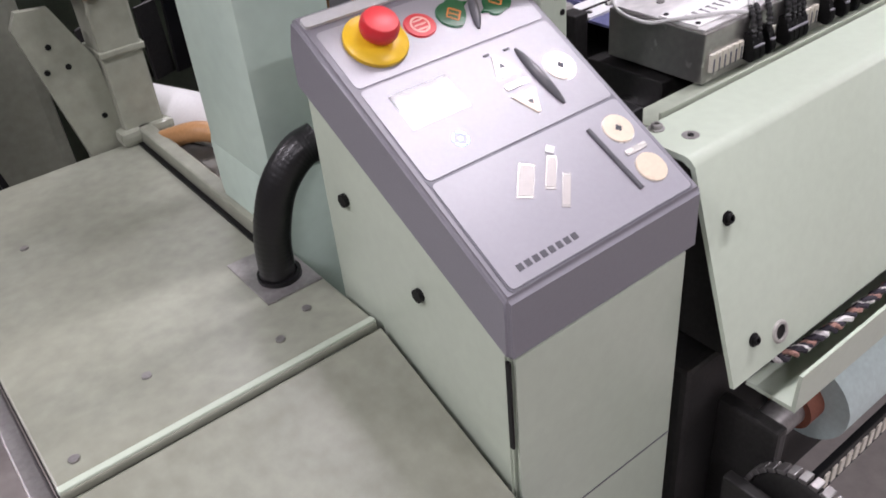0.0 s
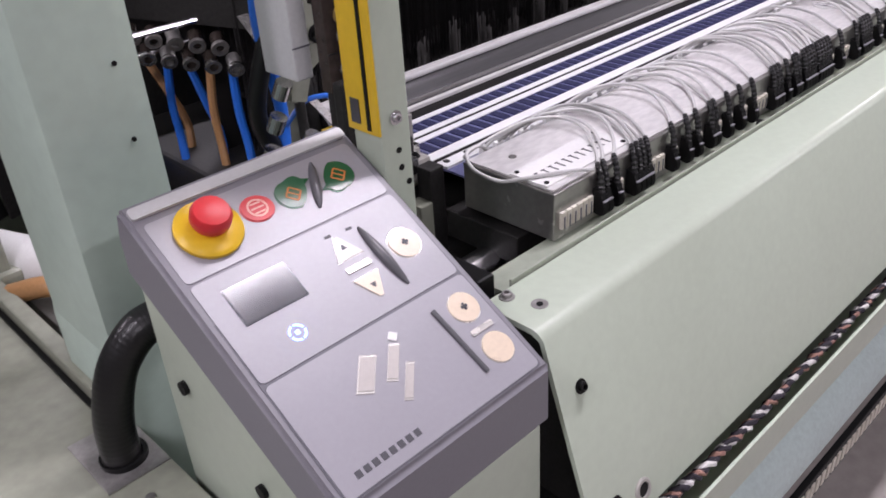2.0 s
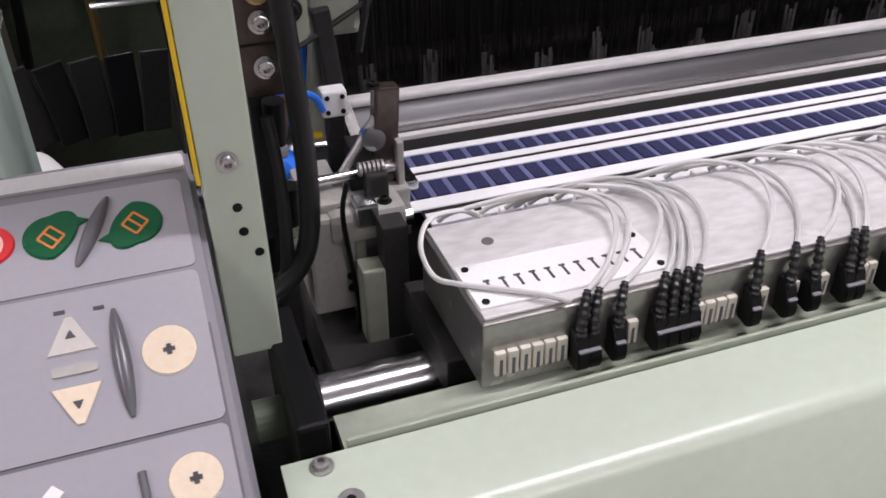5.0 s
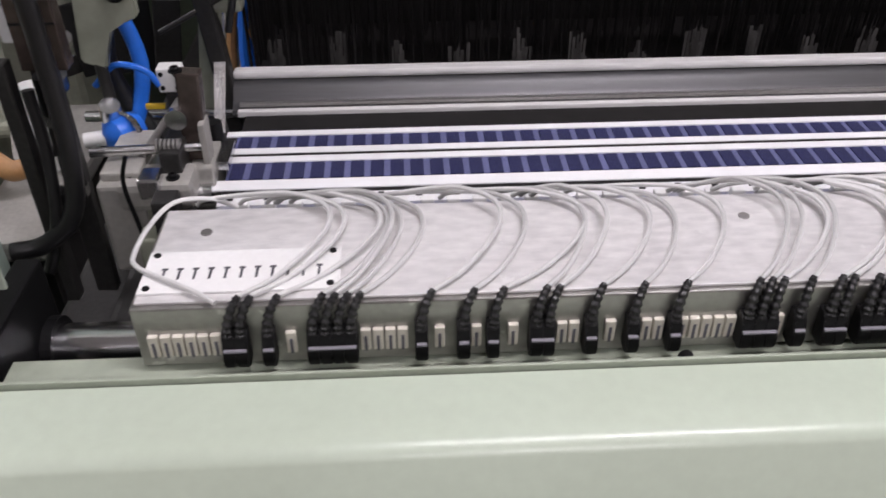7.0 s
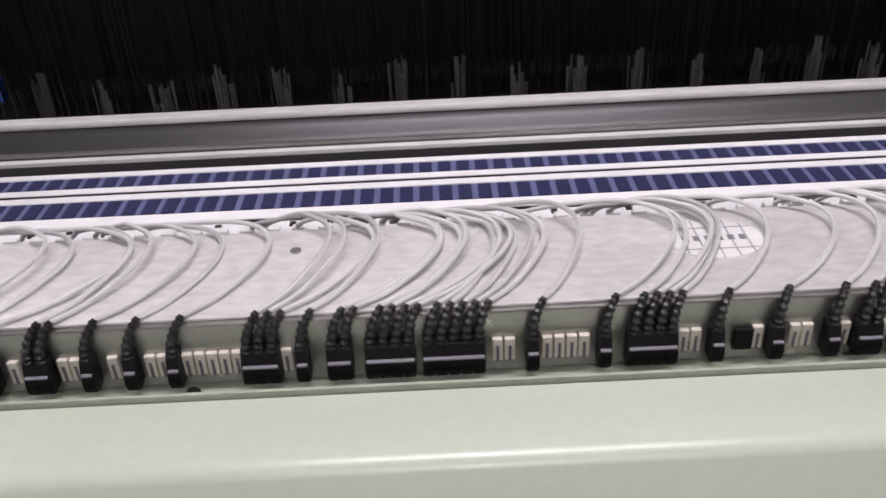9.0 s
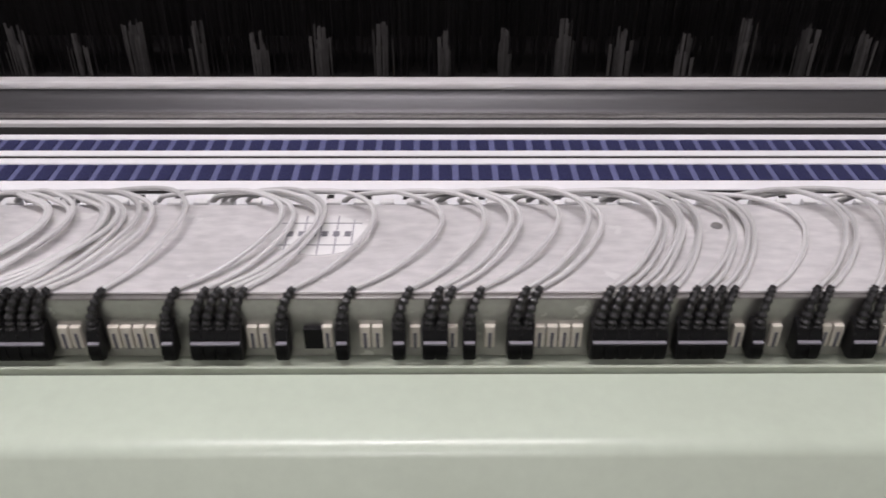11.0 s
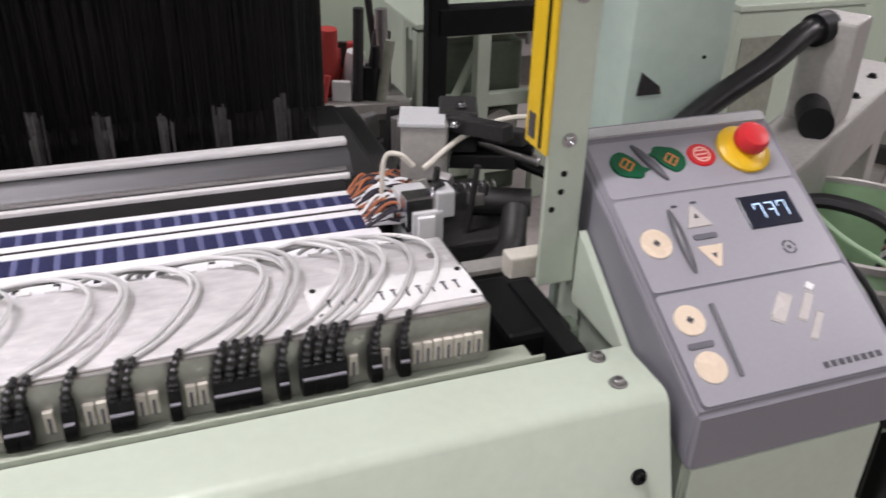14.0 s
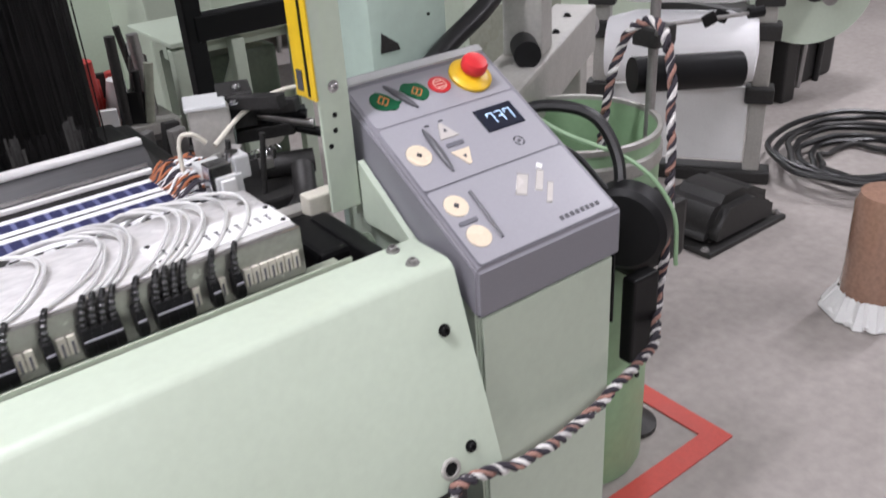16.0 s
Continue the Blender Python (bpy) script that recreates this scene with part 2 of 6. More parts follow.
def prism(bm, pts, axis, a, b):
    """A closed outline, extruded along an axis from a to b."""
    def at(p, w):
        return {"x": (w, p[0], p[1]), "y": (p[0], w, p[1]), "z": (p[0], p[1], w)}[axis]
    lo = [bm.verts.new(at(p, a)) for p in pts]
    hi = [bm.verts.new(at(p, b)) for p in pts]
    k = len(pts)
    bm.faces.new(lo)
    bm.faces.new(hi[::-1])
    for i in range(k):
        bm.faces.new((lo[i], lo[(i + 1) % k], hi[(i + 1) % k], hi[i]))
    return bm


def tube(bm, pts, r, seg=8, taper=None):
    """A round tube through points."""
    pts = [Vector(p) for p in pts]
    rings, side = [], None
    for i, p in enumerate(pts):
        d = (pts[min(i + 1, len(pts) - 1)] - pts[max(i - 1, 0)]).normalized()
        if side is None:
            side = d.orthogonal().normalized()
        side = (side - d * side.dot(d)).normalized()
        up = d.cross(side)
        rr = r if taper is None else r * taper(i / (len(pts) - 1))
        rings.append([bm.verts.new(p + (side * math.cos(a) + up * math.sin(a)) * rr) for a in (2 * math.pi * j / seg for j in range(seg))])
    for a, b in zip(rings, rings[1:]):
        for j in range(seg):
            bm.faces.new((a[j], a[(j + 1) % seg], b[(j + 1) % seg], b[j]))
    bm.faces.new(rings[0][::-1])
    bm.faces.new(rings[-1])
    return bm


def curve(pts, n=16):
    """Points of a smooth line through the given ones."""
    p = [Vector(q) for q in pts]
    p = [2 * p[0] - p[1]] + p + [2 * p[-1] - p[-2]]
    out = []
    for i in range(1, len(p) - 2):
        for k in range(n):
            t = k / n
            a, b, c, d = p[i - 1 : i + 3]
            out.append(0.5 * (2 * b + (c - a) * t + (2 * a - 5 * b + 4 * c - d) * t * t + (3 * b - a - 3 * c + d) * t ** 3))
    return out + [p[-2]]


def lathe(bm, prof, m=None, seg=28, ring=False):
    """A profile of (radius, height) turned round z; ring: a closed profile, open in the middle."""
    rings = [[bm.verts.new((r * math.cos(2 * math.pi * j / seg), r * math.sin(2 * math.pi * j / seg), h)) for j in range(seg)] for r, h in prof]
    for a, b in zip(rings, rings[1:] + rings[:1] if ring else rings[1:]):
        for j in range(seg):
            bm.faces.new((a[j], a[(j + 1) % seg], b[(j + 1) % seg], b[j]))
    if not ring:
        bm.faces.new(rings[0][::-1])
        bm.faces.new(rings[-1])
    if m is not None:
        bmesh.ops.transform(bm, matrix=m, verts=[v for r in rings for v in r])
    return bm


def bolt(name, place, way, r, parent=None, mat=None, label="", category=""):
    """A socket-head screw: washer, head and a dark hex recess."""
    m = Matrix.Translation(place) @ Vector(way).to_track_quat("Z", "Y").to_matrix().to_4x4()
    bm = lathe(bmesh.new(), [(r * 1.5, 0), (r * 1.5, r * 0.25), (r, r * 0.3), (r, r * 0.95), (r * 0.85, r * 1.1), (r * 0.5, r * 1.1), (r * 0.5, r * 0.4)], m, 14)
    return part(name, bm, mat or DULL_STEEL, parent, label, smooth=True)


# ---- hall ----
def hall():
    bm = bmesh.new()
    bmesh.ops.create_grid(bm, x_segments=40, y_segments=40, size=9, matrix=Matrix.Translation((2, 2, 0)))
    tagged(part("floor", bm, CONCRETE), "worn grey concrete factory floor with stains", "floor", kind="structure")
    for name, b in (("wall_north", (-7, 11, 10.8, 11, 0, 3.6)), ("wall_south", (-7, 11, -7, -6.8, 0, 3.6)), ("wall_west", (-7, -6.8, -7, 11, 0, 3.6)), ("wall_east", (10.8, 11, -7, 11, 0, 3.6))):
        tagged(part(name, B(*b), WALL), "plain grey factory hall wall", "wall", kind="structure")
    tagged(part("ceiling", B(-7, 11, -7, 11, 3.6, 3.7), CEIL), "pale grey factory hall ceiling", "ceiling", kind="structure")
    for x0, x1, y0, y1 in ((3.55, 3.92, 0.53, 0.585), (3.865, 3.92, 0.585, 1.3)):
        tagged(part("floor_marking", B(x0, x1, y0, y1, 0.0, 0.004), TAPE_RED), "worn red painted line on the concrete floor", "floor marking", kind="structure")
    for x, y in LAMPS:
        lamp = thing("ceiling_lamp", "white fluorescent tube lamp under the hall ceiling", "lamp", "hall lamps", at=(x, y, 3.6))
        part("housing", B(-0.78, 0.78, -0.08, 0.08, -0.30, -0.22, 0.01), WHITE, lamp)
        for s in (-0.6, 0.6):
            part("hanger", C((s, 0, -0.22), (s, 0, 0), 0.006, seg=6), DULL_STEEL, lamp)
        part("tube", C((-0.75, 0, -0.335), (0.75, 0, -0.335), 0.016, seg=10), glow("lamp_tube", (1, 0.98, 0.95), 6.0) if not bpy.data.materials.get("lamp_tube") else bpy.data.materials["lamp_tube"], lamp)


# ---- control consoles ----
TOP_Y, TOP_Z, LOW_Y, LOW_Z, WIDE = 0.772, 1.0, 0.445, 0.807, 0.288
SLOPE = Vector((0, LOW_Y - TOP_Y, LOW_Z - TOP_Z))
LONG = SLOPE.length
DOWN = SLOPE.normalized()
OUT = Vector((0, DOWN.z, -DOWN.y))


def console(outer, s, lit):
    """A sloping console; u runs from its outer edge, v down the panel. s: +1 or -1, the way of u along x."""
    con = thing("control_console", "sage green metal console, sloping grey panel and " + ("lit" if lit else "dark") + " display", "control console", "loom control consoles", at=(outer, 0, 0))

    def P(u, v, h=0.0):
        q = Vector((s * u, TOP_Y, TOP_Z)) + DOWN * v + OUT * h
        return q

    def plate(pts, h0, h1):
        """A flat piece with an outline of (u, v), from height h0 to h1 over the panel."""
        bm = bmesh.new()
        lo, hi = [bm.verts.new(P(u, v, h0)) for u, v in pts], [bm.verts.new(P(u, v, h1)) for u, v in pts]
        k = len(pts)
        bm.faces.new(lo)
        bm.faces.new(hi[::-1])
        for i in range(k):
            bm.faces.new((lo[i], lo[(i + 1) % k], hi[(i + 1) % k], hi[i]))
        return bm

    def rect(u0, u1, v0, v1, r=0.0):
        if not r:
            return [(u0, v0), (u1, v0), (u1, v1), (u0, v1)]
        out = []
        for cu, cv, a0 in ((u1 - r, v1 - r, 0), (u0 + r, v1 - r, 90), (u0 + r, v0 + r, 180), (u1 - r, v0 + r, 270)):
            out += [(cu + r * math.cos(radians(a0 + k * 22.5)), cv + r * math.sin(radians(a0 + k * 22.5))) for k in range(5)]
        return out

    def disc(u, v, ru, rv=None, n=28):
        return [(u + ru * math.cos(2 * math.pi * k / n), v + (rv or ru) * math.sin(2 * math.pi * k / n)) for k in range(n)]

    def scaled(pts, f):
        cu, cv = sum(p[0] for p in pts) / len(pts), sum(p[1] for p in pts) / len(pts)
        return [(cu + (u - cu) * f, cv + (v - cv) * f) for u, v in pts]

    # sheet metal body under the cap
    bm = bmesh.new()
    prism(bm, [(TOP_Y + 0.012, 0.02), (TOP_Y + 0.012, 0.95), (LOW_Y + 0.012, 0.74), (LOW_Y + 0.012, 0.02)], "x", s * 0.006, s * (WIDE - 0.006))
    bmesh.ops.bevel(bm, geom=list(bm.edges), offset=0.003, segments=2, affect="EDGES")
    body = part("body", bm, SAGE, con)
    # grey plastic cap: skirt and sloping top
    bm = bmesh.new()
    k = 0.078
    prism(bm, [(TOP_Y + 0.02, TOP_Z - 0.03), (TOP_Y + 0.008, TOP_Z + 0.004), (TOP_Y - 0.004, TOP_Z), (LOW_Y, LOW_Z), (LOW_Y, LOW_Z - k), (TOP_Y + 0.02, TOP_Z - k)], "x", 0, s * WIDE)
    bmesh.ops.bevel(bm, geom=list(bm.edges), offset=0.005, segments=3, affect="EDGES")
    cap = part("cap", bm, GREY_PLASTIC, con, "grey plastic cap with rounded edges", smooth=True)
    part("top_lip", plate(rect(0.006, WIDE - 0.006, 0.002, 0.016, 0.004), 0.001, 0.006), LIP_GREY, con)
    # three recessed foil fields with dark joints between them
    part("joint_sheet", plate(rect(0.010, WIDE - 0.010, 0.022, LONG - 0.006, 0.006), 0.0, 0.0012), GREY_LINE, con)
    for v0, v1 in ((0.024, 0.107), (0.1105, 0.235), (0.2385, LONG - 0.008)):
        part("panel_field", plate(rect(0.012, WIDE - 0.012, v0, v1, 0.006), 0.0, 0.0024), GREY_PANEL, con)

    def key(name, pts, mat, ink=None, rim=KEY_RIM, h=0.0042):
        kk = part(name, plate(pts, 0.001, h), mat, con)
        part("rim", plate(scaled(pts, 1.07), 0.0005, h - 0.0012), rim, kk)
        return kk

    # emergency stop
    m = Matrix.Translation(P(0.066, 0.060)) @ OUT.to_track_quat("Z", "Y").to_matrix().to_4x4()
    stop = part("stop_collar", lathe(bmesh.new(), [(0.034, 0), (0.0362, 0.004), (0.0362, 0.008), (0.033, 0.011), (0.020, 0.015)], m, 36), ESTOP_YELLOW, con, "round yellow plastic collar", smooth=True)
    part("stop_button", lathe(bmesh.new(), [(0.013, 0.010), (0.013, 0.018), (0.020, 0.020), (0.0215, 0.024), (0.0215, 0.033), (0.0185, 0.038), (0.010, 0.040), (0.002, 0.0405)], m, 32), RED, stop, "red mushroom push button", smooth=True)
    # red key with a pale ring mark
    kk = key("red_key", disc(0.127, 0.059, 0.0185, 0.0165), RED, rim=RED)
    bm = bmesh.new()
    for a in range(20):
        a0, a1 = 2 * math.pi * a / 20, 2 * math.pi * (a + 1) / 20
        q = [P(0.127 + r * math.cos(w), 0.059 + r * math.sin(w), 0.0048) for r, w in ((0.012, a0), (0.012, a1), (0.0096, a1), (0.0096, a0))]
        bm.faces.new([bm.verts.new(c) for c in q])
    for w, l in ((0.0, 0.010), (0.006, 0.008), (-0.006, 0.008)):
        q = [P(0.127 - l * 0.8, 0.059 + w - 0.0011, 0.0048), P(0.127 + l * 0.8, 0.059 + w - 0.0011, 0.0048), P(0.127 + l * 0.8, 0.059 + w + 0.0011, 0.0048), P(0.127 - l * 0.8, 0.059 + w + 0.0011, 0.0048)]
        bm.faces.new([bm.verts.new(c) for c in q])
    part("mark", bm, PALE_INK, kk)
    # two green drop-shaped keys and the ridge between them
    for uc, tip in ((0.173, 1), (0.236, -1)):
        pts = [(uc + 0.020 * math.cos(2 * math.pi * j / 28) + tip * (0.008 if abs(j - (0 if tip > 0 else 14)) < 1 else 0), 0.060 + (0.0185 * math.sin(2 * math.pi * j / 28)) - (0.010 * tip * max(0, math.cos(2 * math.pi * j / 28) * tip))) for j in range(28)]
        kk = key("green_key", pts, GREEN, rim=GREEN)
        bm = bmesh.new()
        for x0, y0, x1, y1 in ((-1, 0, 0, -1), (0, -1, 1, 0), (1, 0, 0, 1), (0, 1, -1, 0), (-0.5, -0.5, 0.5, 0.5)):
            a, b = Vector((x0, y0)) * 0.010, Vector((x1, y1)) * 0.010
            nrm = Vector((-(b - a).y, (b - a).x)).normalized() * 0.0010
            bm.faces.new([bm.verts.new(P(uc + q.x, 0.061 + q.y, 0.0050)) for q in (a + nrm, b + nrm, b - nrm, a - nrm)])
        part("mark", bm, ORANGE_INK, kk)

    def ridge(u0, v0, u1, v1, r):
        part("ridge", tube(bmesh.new(), [P(u0 + (u1 - u0) * q / 12, v0 + (v1 - v0) * q / 12, 0.0035) for q in range(13)], r, 10, (lambda q: 0.25 + 0.75 * math.sin(math.pi * q) ** 0.7) if r > 0.004 else None), RIDGE, con, smooth=True)

    ridge(0.218, 0.032, 0.189, 0.090, 0.0062)
    ridge(0.210, 0.132, 0.213, 0.219, 0.0066)
    ridge(0.213, 0.260, 0.217, 0.347, 0.0030)
    # display and the round sign below it
    frame_part = part("display_frame", plate(rect(0.0355, 0.1115, 0.1285, 0.1755, 0.001), 0.001, 0.0032), SCREEN, con)
    part("display", plate(rect(0.037, 0.110, 0.130, 0.174), 0.001, 0.0040), SCREEN, frame_part)
    if lit:
        for i in range(3):
            bm = bmesh.new()
            c = 0.090 - i * 0.0175
            for a in (((0.0, 0.0), (0.011, 0.0)), ((0.0, 0.0), (0.0, 0.010)), ((0.0, 0.010), (0.0, 0.020))) + ((((0.011, 0.0), (0.011, 0.006)),) if i != 1 else (((0.0, 0.010), (0.008, 0.010)),)):
                (x0, y0), (x1, y1) = a
                w = 0.0009
                box2 = rect(c + min(x0, x1) - w - 0.006, c + max(x0, x1) + w - 0.006, 0.142 + min(y0, y1) - w, 0.142 + max(y0, y1) + w)
                bm.faces.new([bm.verts.new(P(u, v, 0.0046)) for u, v in box2])
            part("digit", bm, DIGIT, frame_part)
    bm = bmesh.new()
    for a in range(24):
        if a % 12 in (5, 11):
            continue
        a0, a1 = 2 * math.pi * a / 24, 2 * math.pi * (a + 1) / 24
        bm.faces.new([bm.verts.new(P(0.0745 + r * math.cos(w), 0.206 + r * math.sin(w), 0.0032)) for r, w in ((0.0098, a0), (0.0098, a1), (0.0072, a1), (0.0072, a0))])
    bm.faces.new([bm.verts.new(P(u, v, 0.0032)) for u, v in rect(0.072, 0.077, 0.2035, 0.2085)])
    part("round_sign", bm, INK if lit else BLUE_LED, con, "" if lit else "ring sign lit in blue")
    # arrow keys, bars and round beige keys
    for v, tip, mat in ((0.147, -1, CLEAR_KEY), (0.200, 1, BEIGE)):
        pts = [(0.178 - 0.017, v - tip * 0.013), (0.178 + 0.017, v - tip * 0.013), (0.178 + 0.0025, v + tip * 0.0155), (0.178 - 0.0025, v + tip * 0.0155)]
        kk = key("arrow_key", pts, mat)
        part("mark", plate(scaled(pts, 0.22), 0.004, 0.0046), INK, kk)
    for u, v in ((0.178, 0.174), (0.248, 0.3045)):
        part("bar_key", plate(rect(u - 0.016, u + 0.016, v - 0.0035, v + 0.0035, 0.002), 0.001, 0.0042), GREY_LINE if lit else KEY_RIM, con)
    for u, v, r, dot in ((0.245, 0.174, 0.0195, 1), (0.248, 0.274, 0.0185, 1), (0.248, 0.331, 0.0185, 0)):
        kk = key("round_key", disc(u, v, r), BEIGE)
        if dot:
            bm = bmesh.new()
            for du, dv in ((0, -0.0026), (0, 0.0026), (-0.0026, 0), (0.0026, 0), (0, 0)):
                bm.faces.new([bm.verts.new(P(uu, vv, 0.0048)) for uu, vv in rect(u + du - 0.0018, u + du + 0.0018, v + dv - 0.0018, v + dv + 0.0018)])
            part("mark", bm, INK, kk)
    # small key shapes and the maker's mark as a plain bar row
    for u, v, wu, wv in ((0.105, 0.280, 0.0070, 0.0039), (0.137, 0.284, 0.0046, 0.0026), (0.138, 0.309, 0.0036, 0.0020)):
        u = 0.232 - u if lit else u
        lu, lv, wu = (0.0125, 0.0140, -wu) if lit else (-0.0125, 0.0140, wu)
        pts = [(u - lu - wu, v - lv - wv), (u - lu + wu, v - lv + wv), (u + lu + wu, v + lv + wv), (u + lu - wu, v + lv - wv)]
        kk = part("slot_key", plate(pts, 0.001, 0.0040), CLEAR_KEY, con)
        part("rim", plate(scaled(pts, 1.16), 0.0005, 0.0034), KEY_RIM, kk)
    c = 0.077 if lit else 0.155
    part("diamond_key", plate([(c - 0.007, 0.2605), (c, 0.254), (c + 0.007, 0.2605), (c, 0.267)], 0.001, 0.004), WHITE, con)
    for i in range(8):
        u = 0.032 + i * 0.0105
        part("mark_bar", plate(rect(u, u + 0.0068, 0.352, 0.3595), 0.001, 0.0030), INK, con)
    for u, v in ((0.20, 0.128), (0.172, 0.126)):
        part("sign", plate(rect(u - 0.004, u + 0.004, v - 0.0015, v + 0.0015), 0.001, 0.0032), INK, con)
    # screws in the outer side wall
    for y, z in ((0.734, 0.794), (0.600, 0.728)):
        part("side_screw", C((s * 0.008, y, z), (s * 0.0, y, z), 0.0085, seg=14), BLACK, con)
    # seam between the front plate and the side plate
    part("front_plate", B(min(s * 0.012, s * (WIDE - 0.012)), max(s * 0.012, s * (WIDE - 0.012)), LOW_Y + 0.0055, LOW_Y + 0.010, 0.02, LOW_Z - k - 0.004, 0.0015), SAGE, con)
    part("corner_seam", B(min(s * 0.0035, s * 0.0065), max(s * 0.0035, s * 0.0065), LOW_Y + 0.006, LOW_Y + 0.0115, 0.60, LOW_Z - k - 0.004), BLACK, con)
    part("plinth_seam", B(min(s * 0.012, s * (WIDE - 0.012)), max(s * 0.012, s * (WIDE - 0.012)), LOW_Y + 0.0048, LOW_Y + 0.0058, 0.4285, 0.4310), GREY_LINE, con)
    return con


# ---- loom front ----
X0, X1 = 0.618, 3.085


def front_cover():
    cov = thing("front_cover", "long sage green sheet metal breast cover with a bent edge", "machine cover", at=(0, 0, 0))
    bm = bmesh.new()
    outline = [(0.565, 0.822), (0.488, 0.822), (0.479, 0.819), (0.472, 0.812), (0.384, 0.532), (0.390, 0.530), (0.478, 0.808), (0.490, 0.814), (0.565, 0.814)]
    prism(bm, outline, "x", X0, X1)
    part("cover_sheet", bm, SAGE, cov, smooth=True)
    # dark sheets stand in for the shade inside the cover's open ends
    for x0, x1 in ((X0, X0 + 0.003), (X1 - 0.003, X1)):
        bm = bmesh.new()
        prism(bm, [(0.565, 0.8125), (0.491, 0.8125), (0.481, 0.806), (0.393, 0.533), (0.56, 0.533)], "x", x0 + (0.04 if x0 < 1 else 0.001), x1 + (0.04 if x0 < 1 else -0.0005))
        part("end_shade", bm, DARK, cov)
    for x, y, z in ((0.657, 0.4495, 0.738), (3.045, 0.4495, 0.740), (0.668, 0.398, 0.575), (3.04, 0.398, 0.575)):
        bolt("screw", (x, y - 0.001, z), (0, -0.95, 0.30), 0.0062, cov, BLACK)
    for x, y in ((3.041, 0.505), (0.648, 0.553), (3.042, 0.553)):
        bolt("cover_bolt", (x, y, 0.822), (0, 0, 1), 0.0066, cov)
    part("sunk_screw", lathe(bmesh.new(), [(0.0105, 0.0), (0.0105, 0.0008), (0.0085, 0.0009), (0.0040, 0.0002)], pose(0.662, 0.514, 0.822), 20), DULL_STEEL, cov, smooth=True)
    part("sunk_socket", C((0.662, 0.514, 0.8222), (0.662, 0.514, 0.8234), 0.0042, seg=6), BLACK, cov)
    for x in (0.72, 3.00):
        part("rope_eye", lathe(bmesh.new(), [(0.016, -0.01), (0.016, 0.002), (0.014, 0.004), (0.0105, 0.004), (0.010, -0.01)], pose(x, 0.3935, 0.560, 72), 20, True), GREY_CAST, cov, smooth=True)
        part("eye_hole", C((x, 0.392, 0.560), (x, 0.396, 0.559), 0.0125, seg=18), BLACK, cov)
    # lower lip that carries the waste cord
    lip = thing("cord_channel", "sage green bent angle strip under the breast cover", "machine rail", at=(0, 0, 0))
    bm = bmesh.new()
    prism(bm, [(0.345, 0.520), (0.350, 0.520), (0.352, 0.462), (0.420, 0.462), (0.420, 0.455), (0.346, 0.455)], "x", X0 + 0.09, X1 - 0.06)
    part("strip", bm, SAGE, lip)
    part("strip_back", B(X0 + 0.09, X1 - 0.06, 0.420, 0.424, 0.455, 0.54), DARK, lip)
    # inner rail behind the ledge
    rail = thing("box_rail", "green rail toned as in shade, with a dark joint behind the cover ledge", "machine rail", at=(0, 0, 0))
    part("flange", B(0.672, 2.985, 0.5665, 0.5705, 0.79, 0.829, 0.0012), SAGE_SHADE, rail)
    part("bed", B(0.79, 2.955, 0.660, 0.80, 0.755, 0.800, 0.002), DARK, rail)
    part("joint_floor", B(0.672, 2.985, 0.571, 0.622, 0.790, 0.8055), SAGE_SHADE, rail)
    part("mark", C((1.330, 0.5755, 0.812), (1.330, 0.590, 0.812), 0.009, 0.007, seg=12), BLACK, rail)


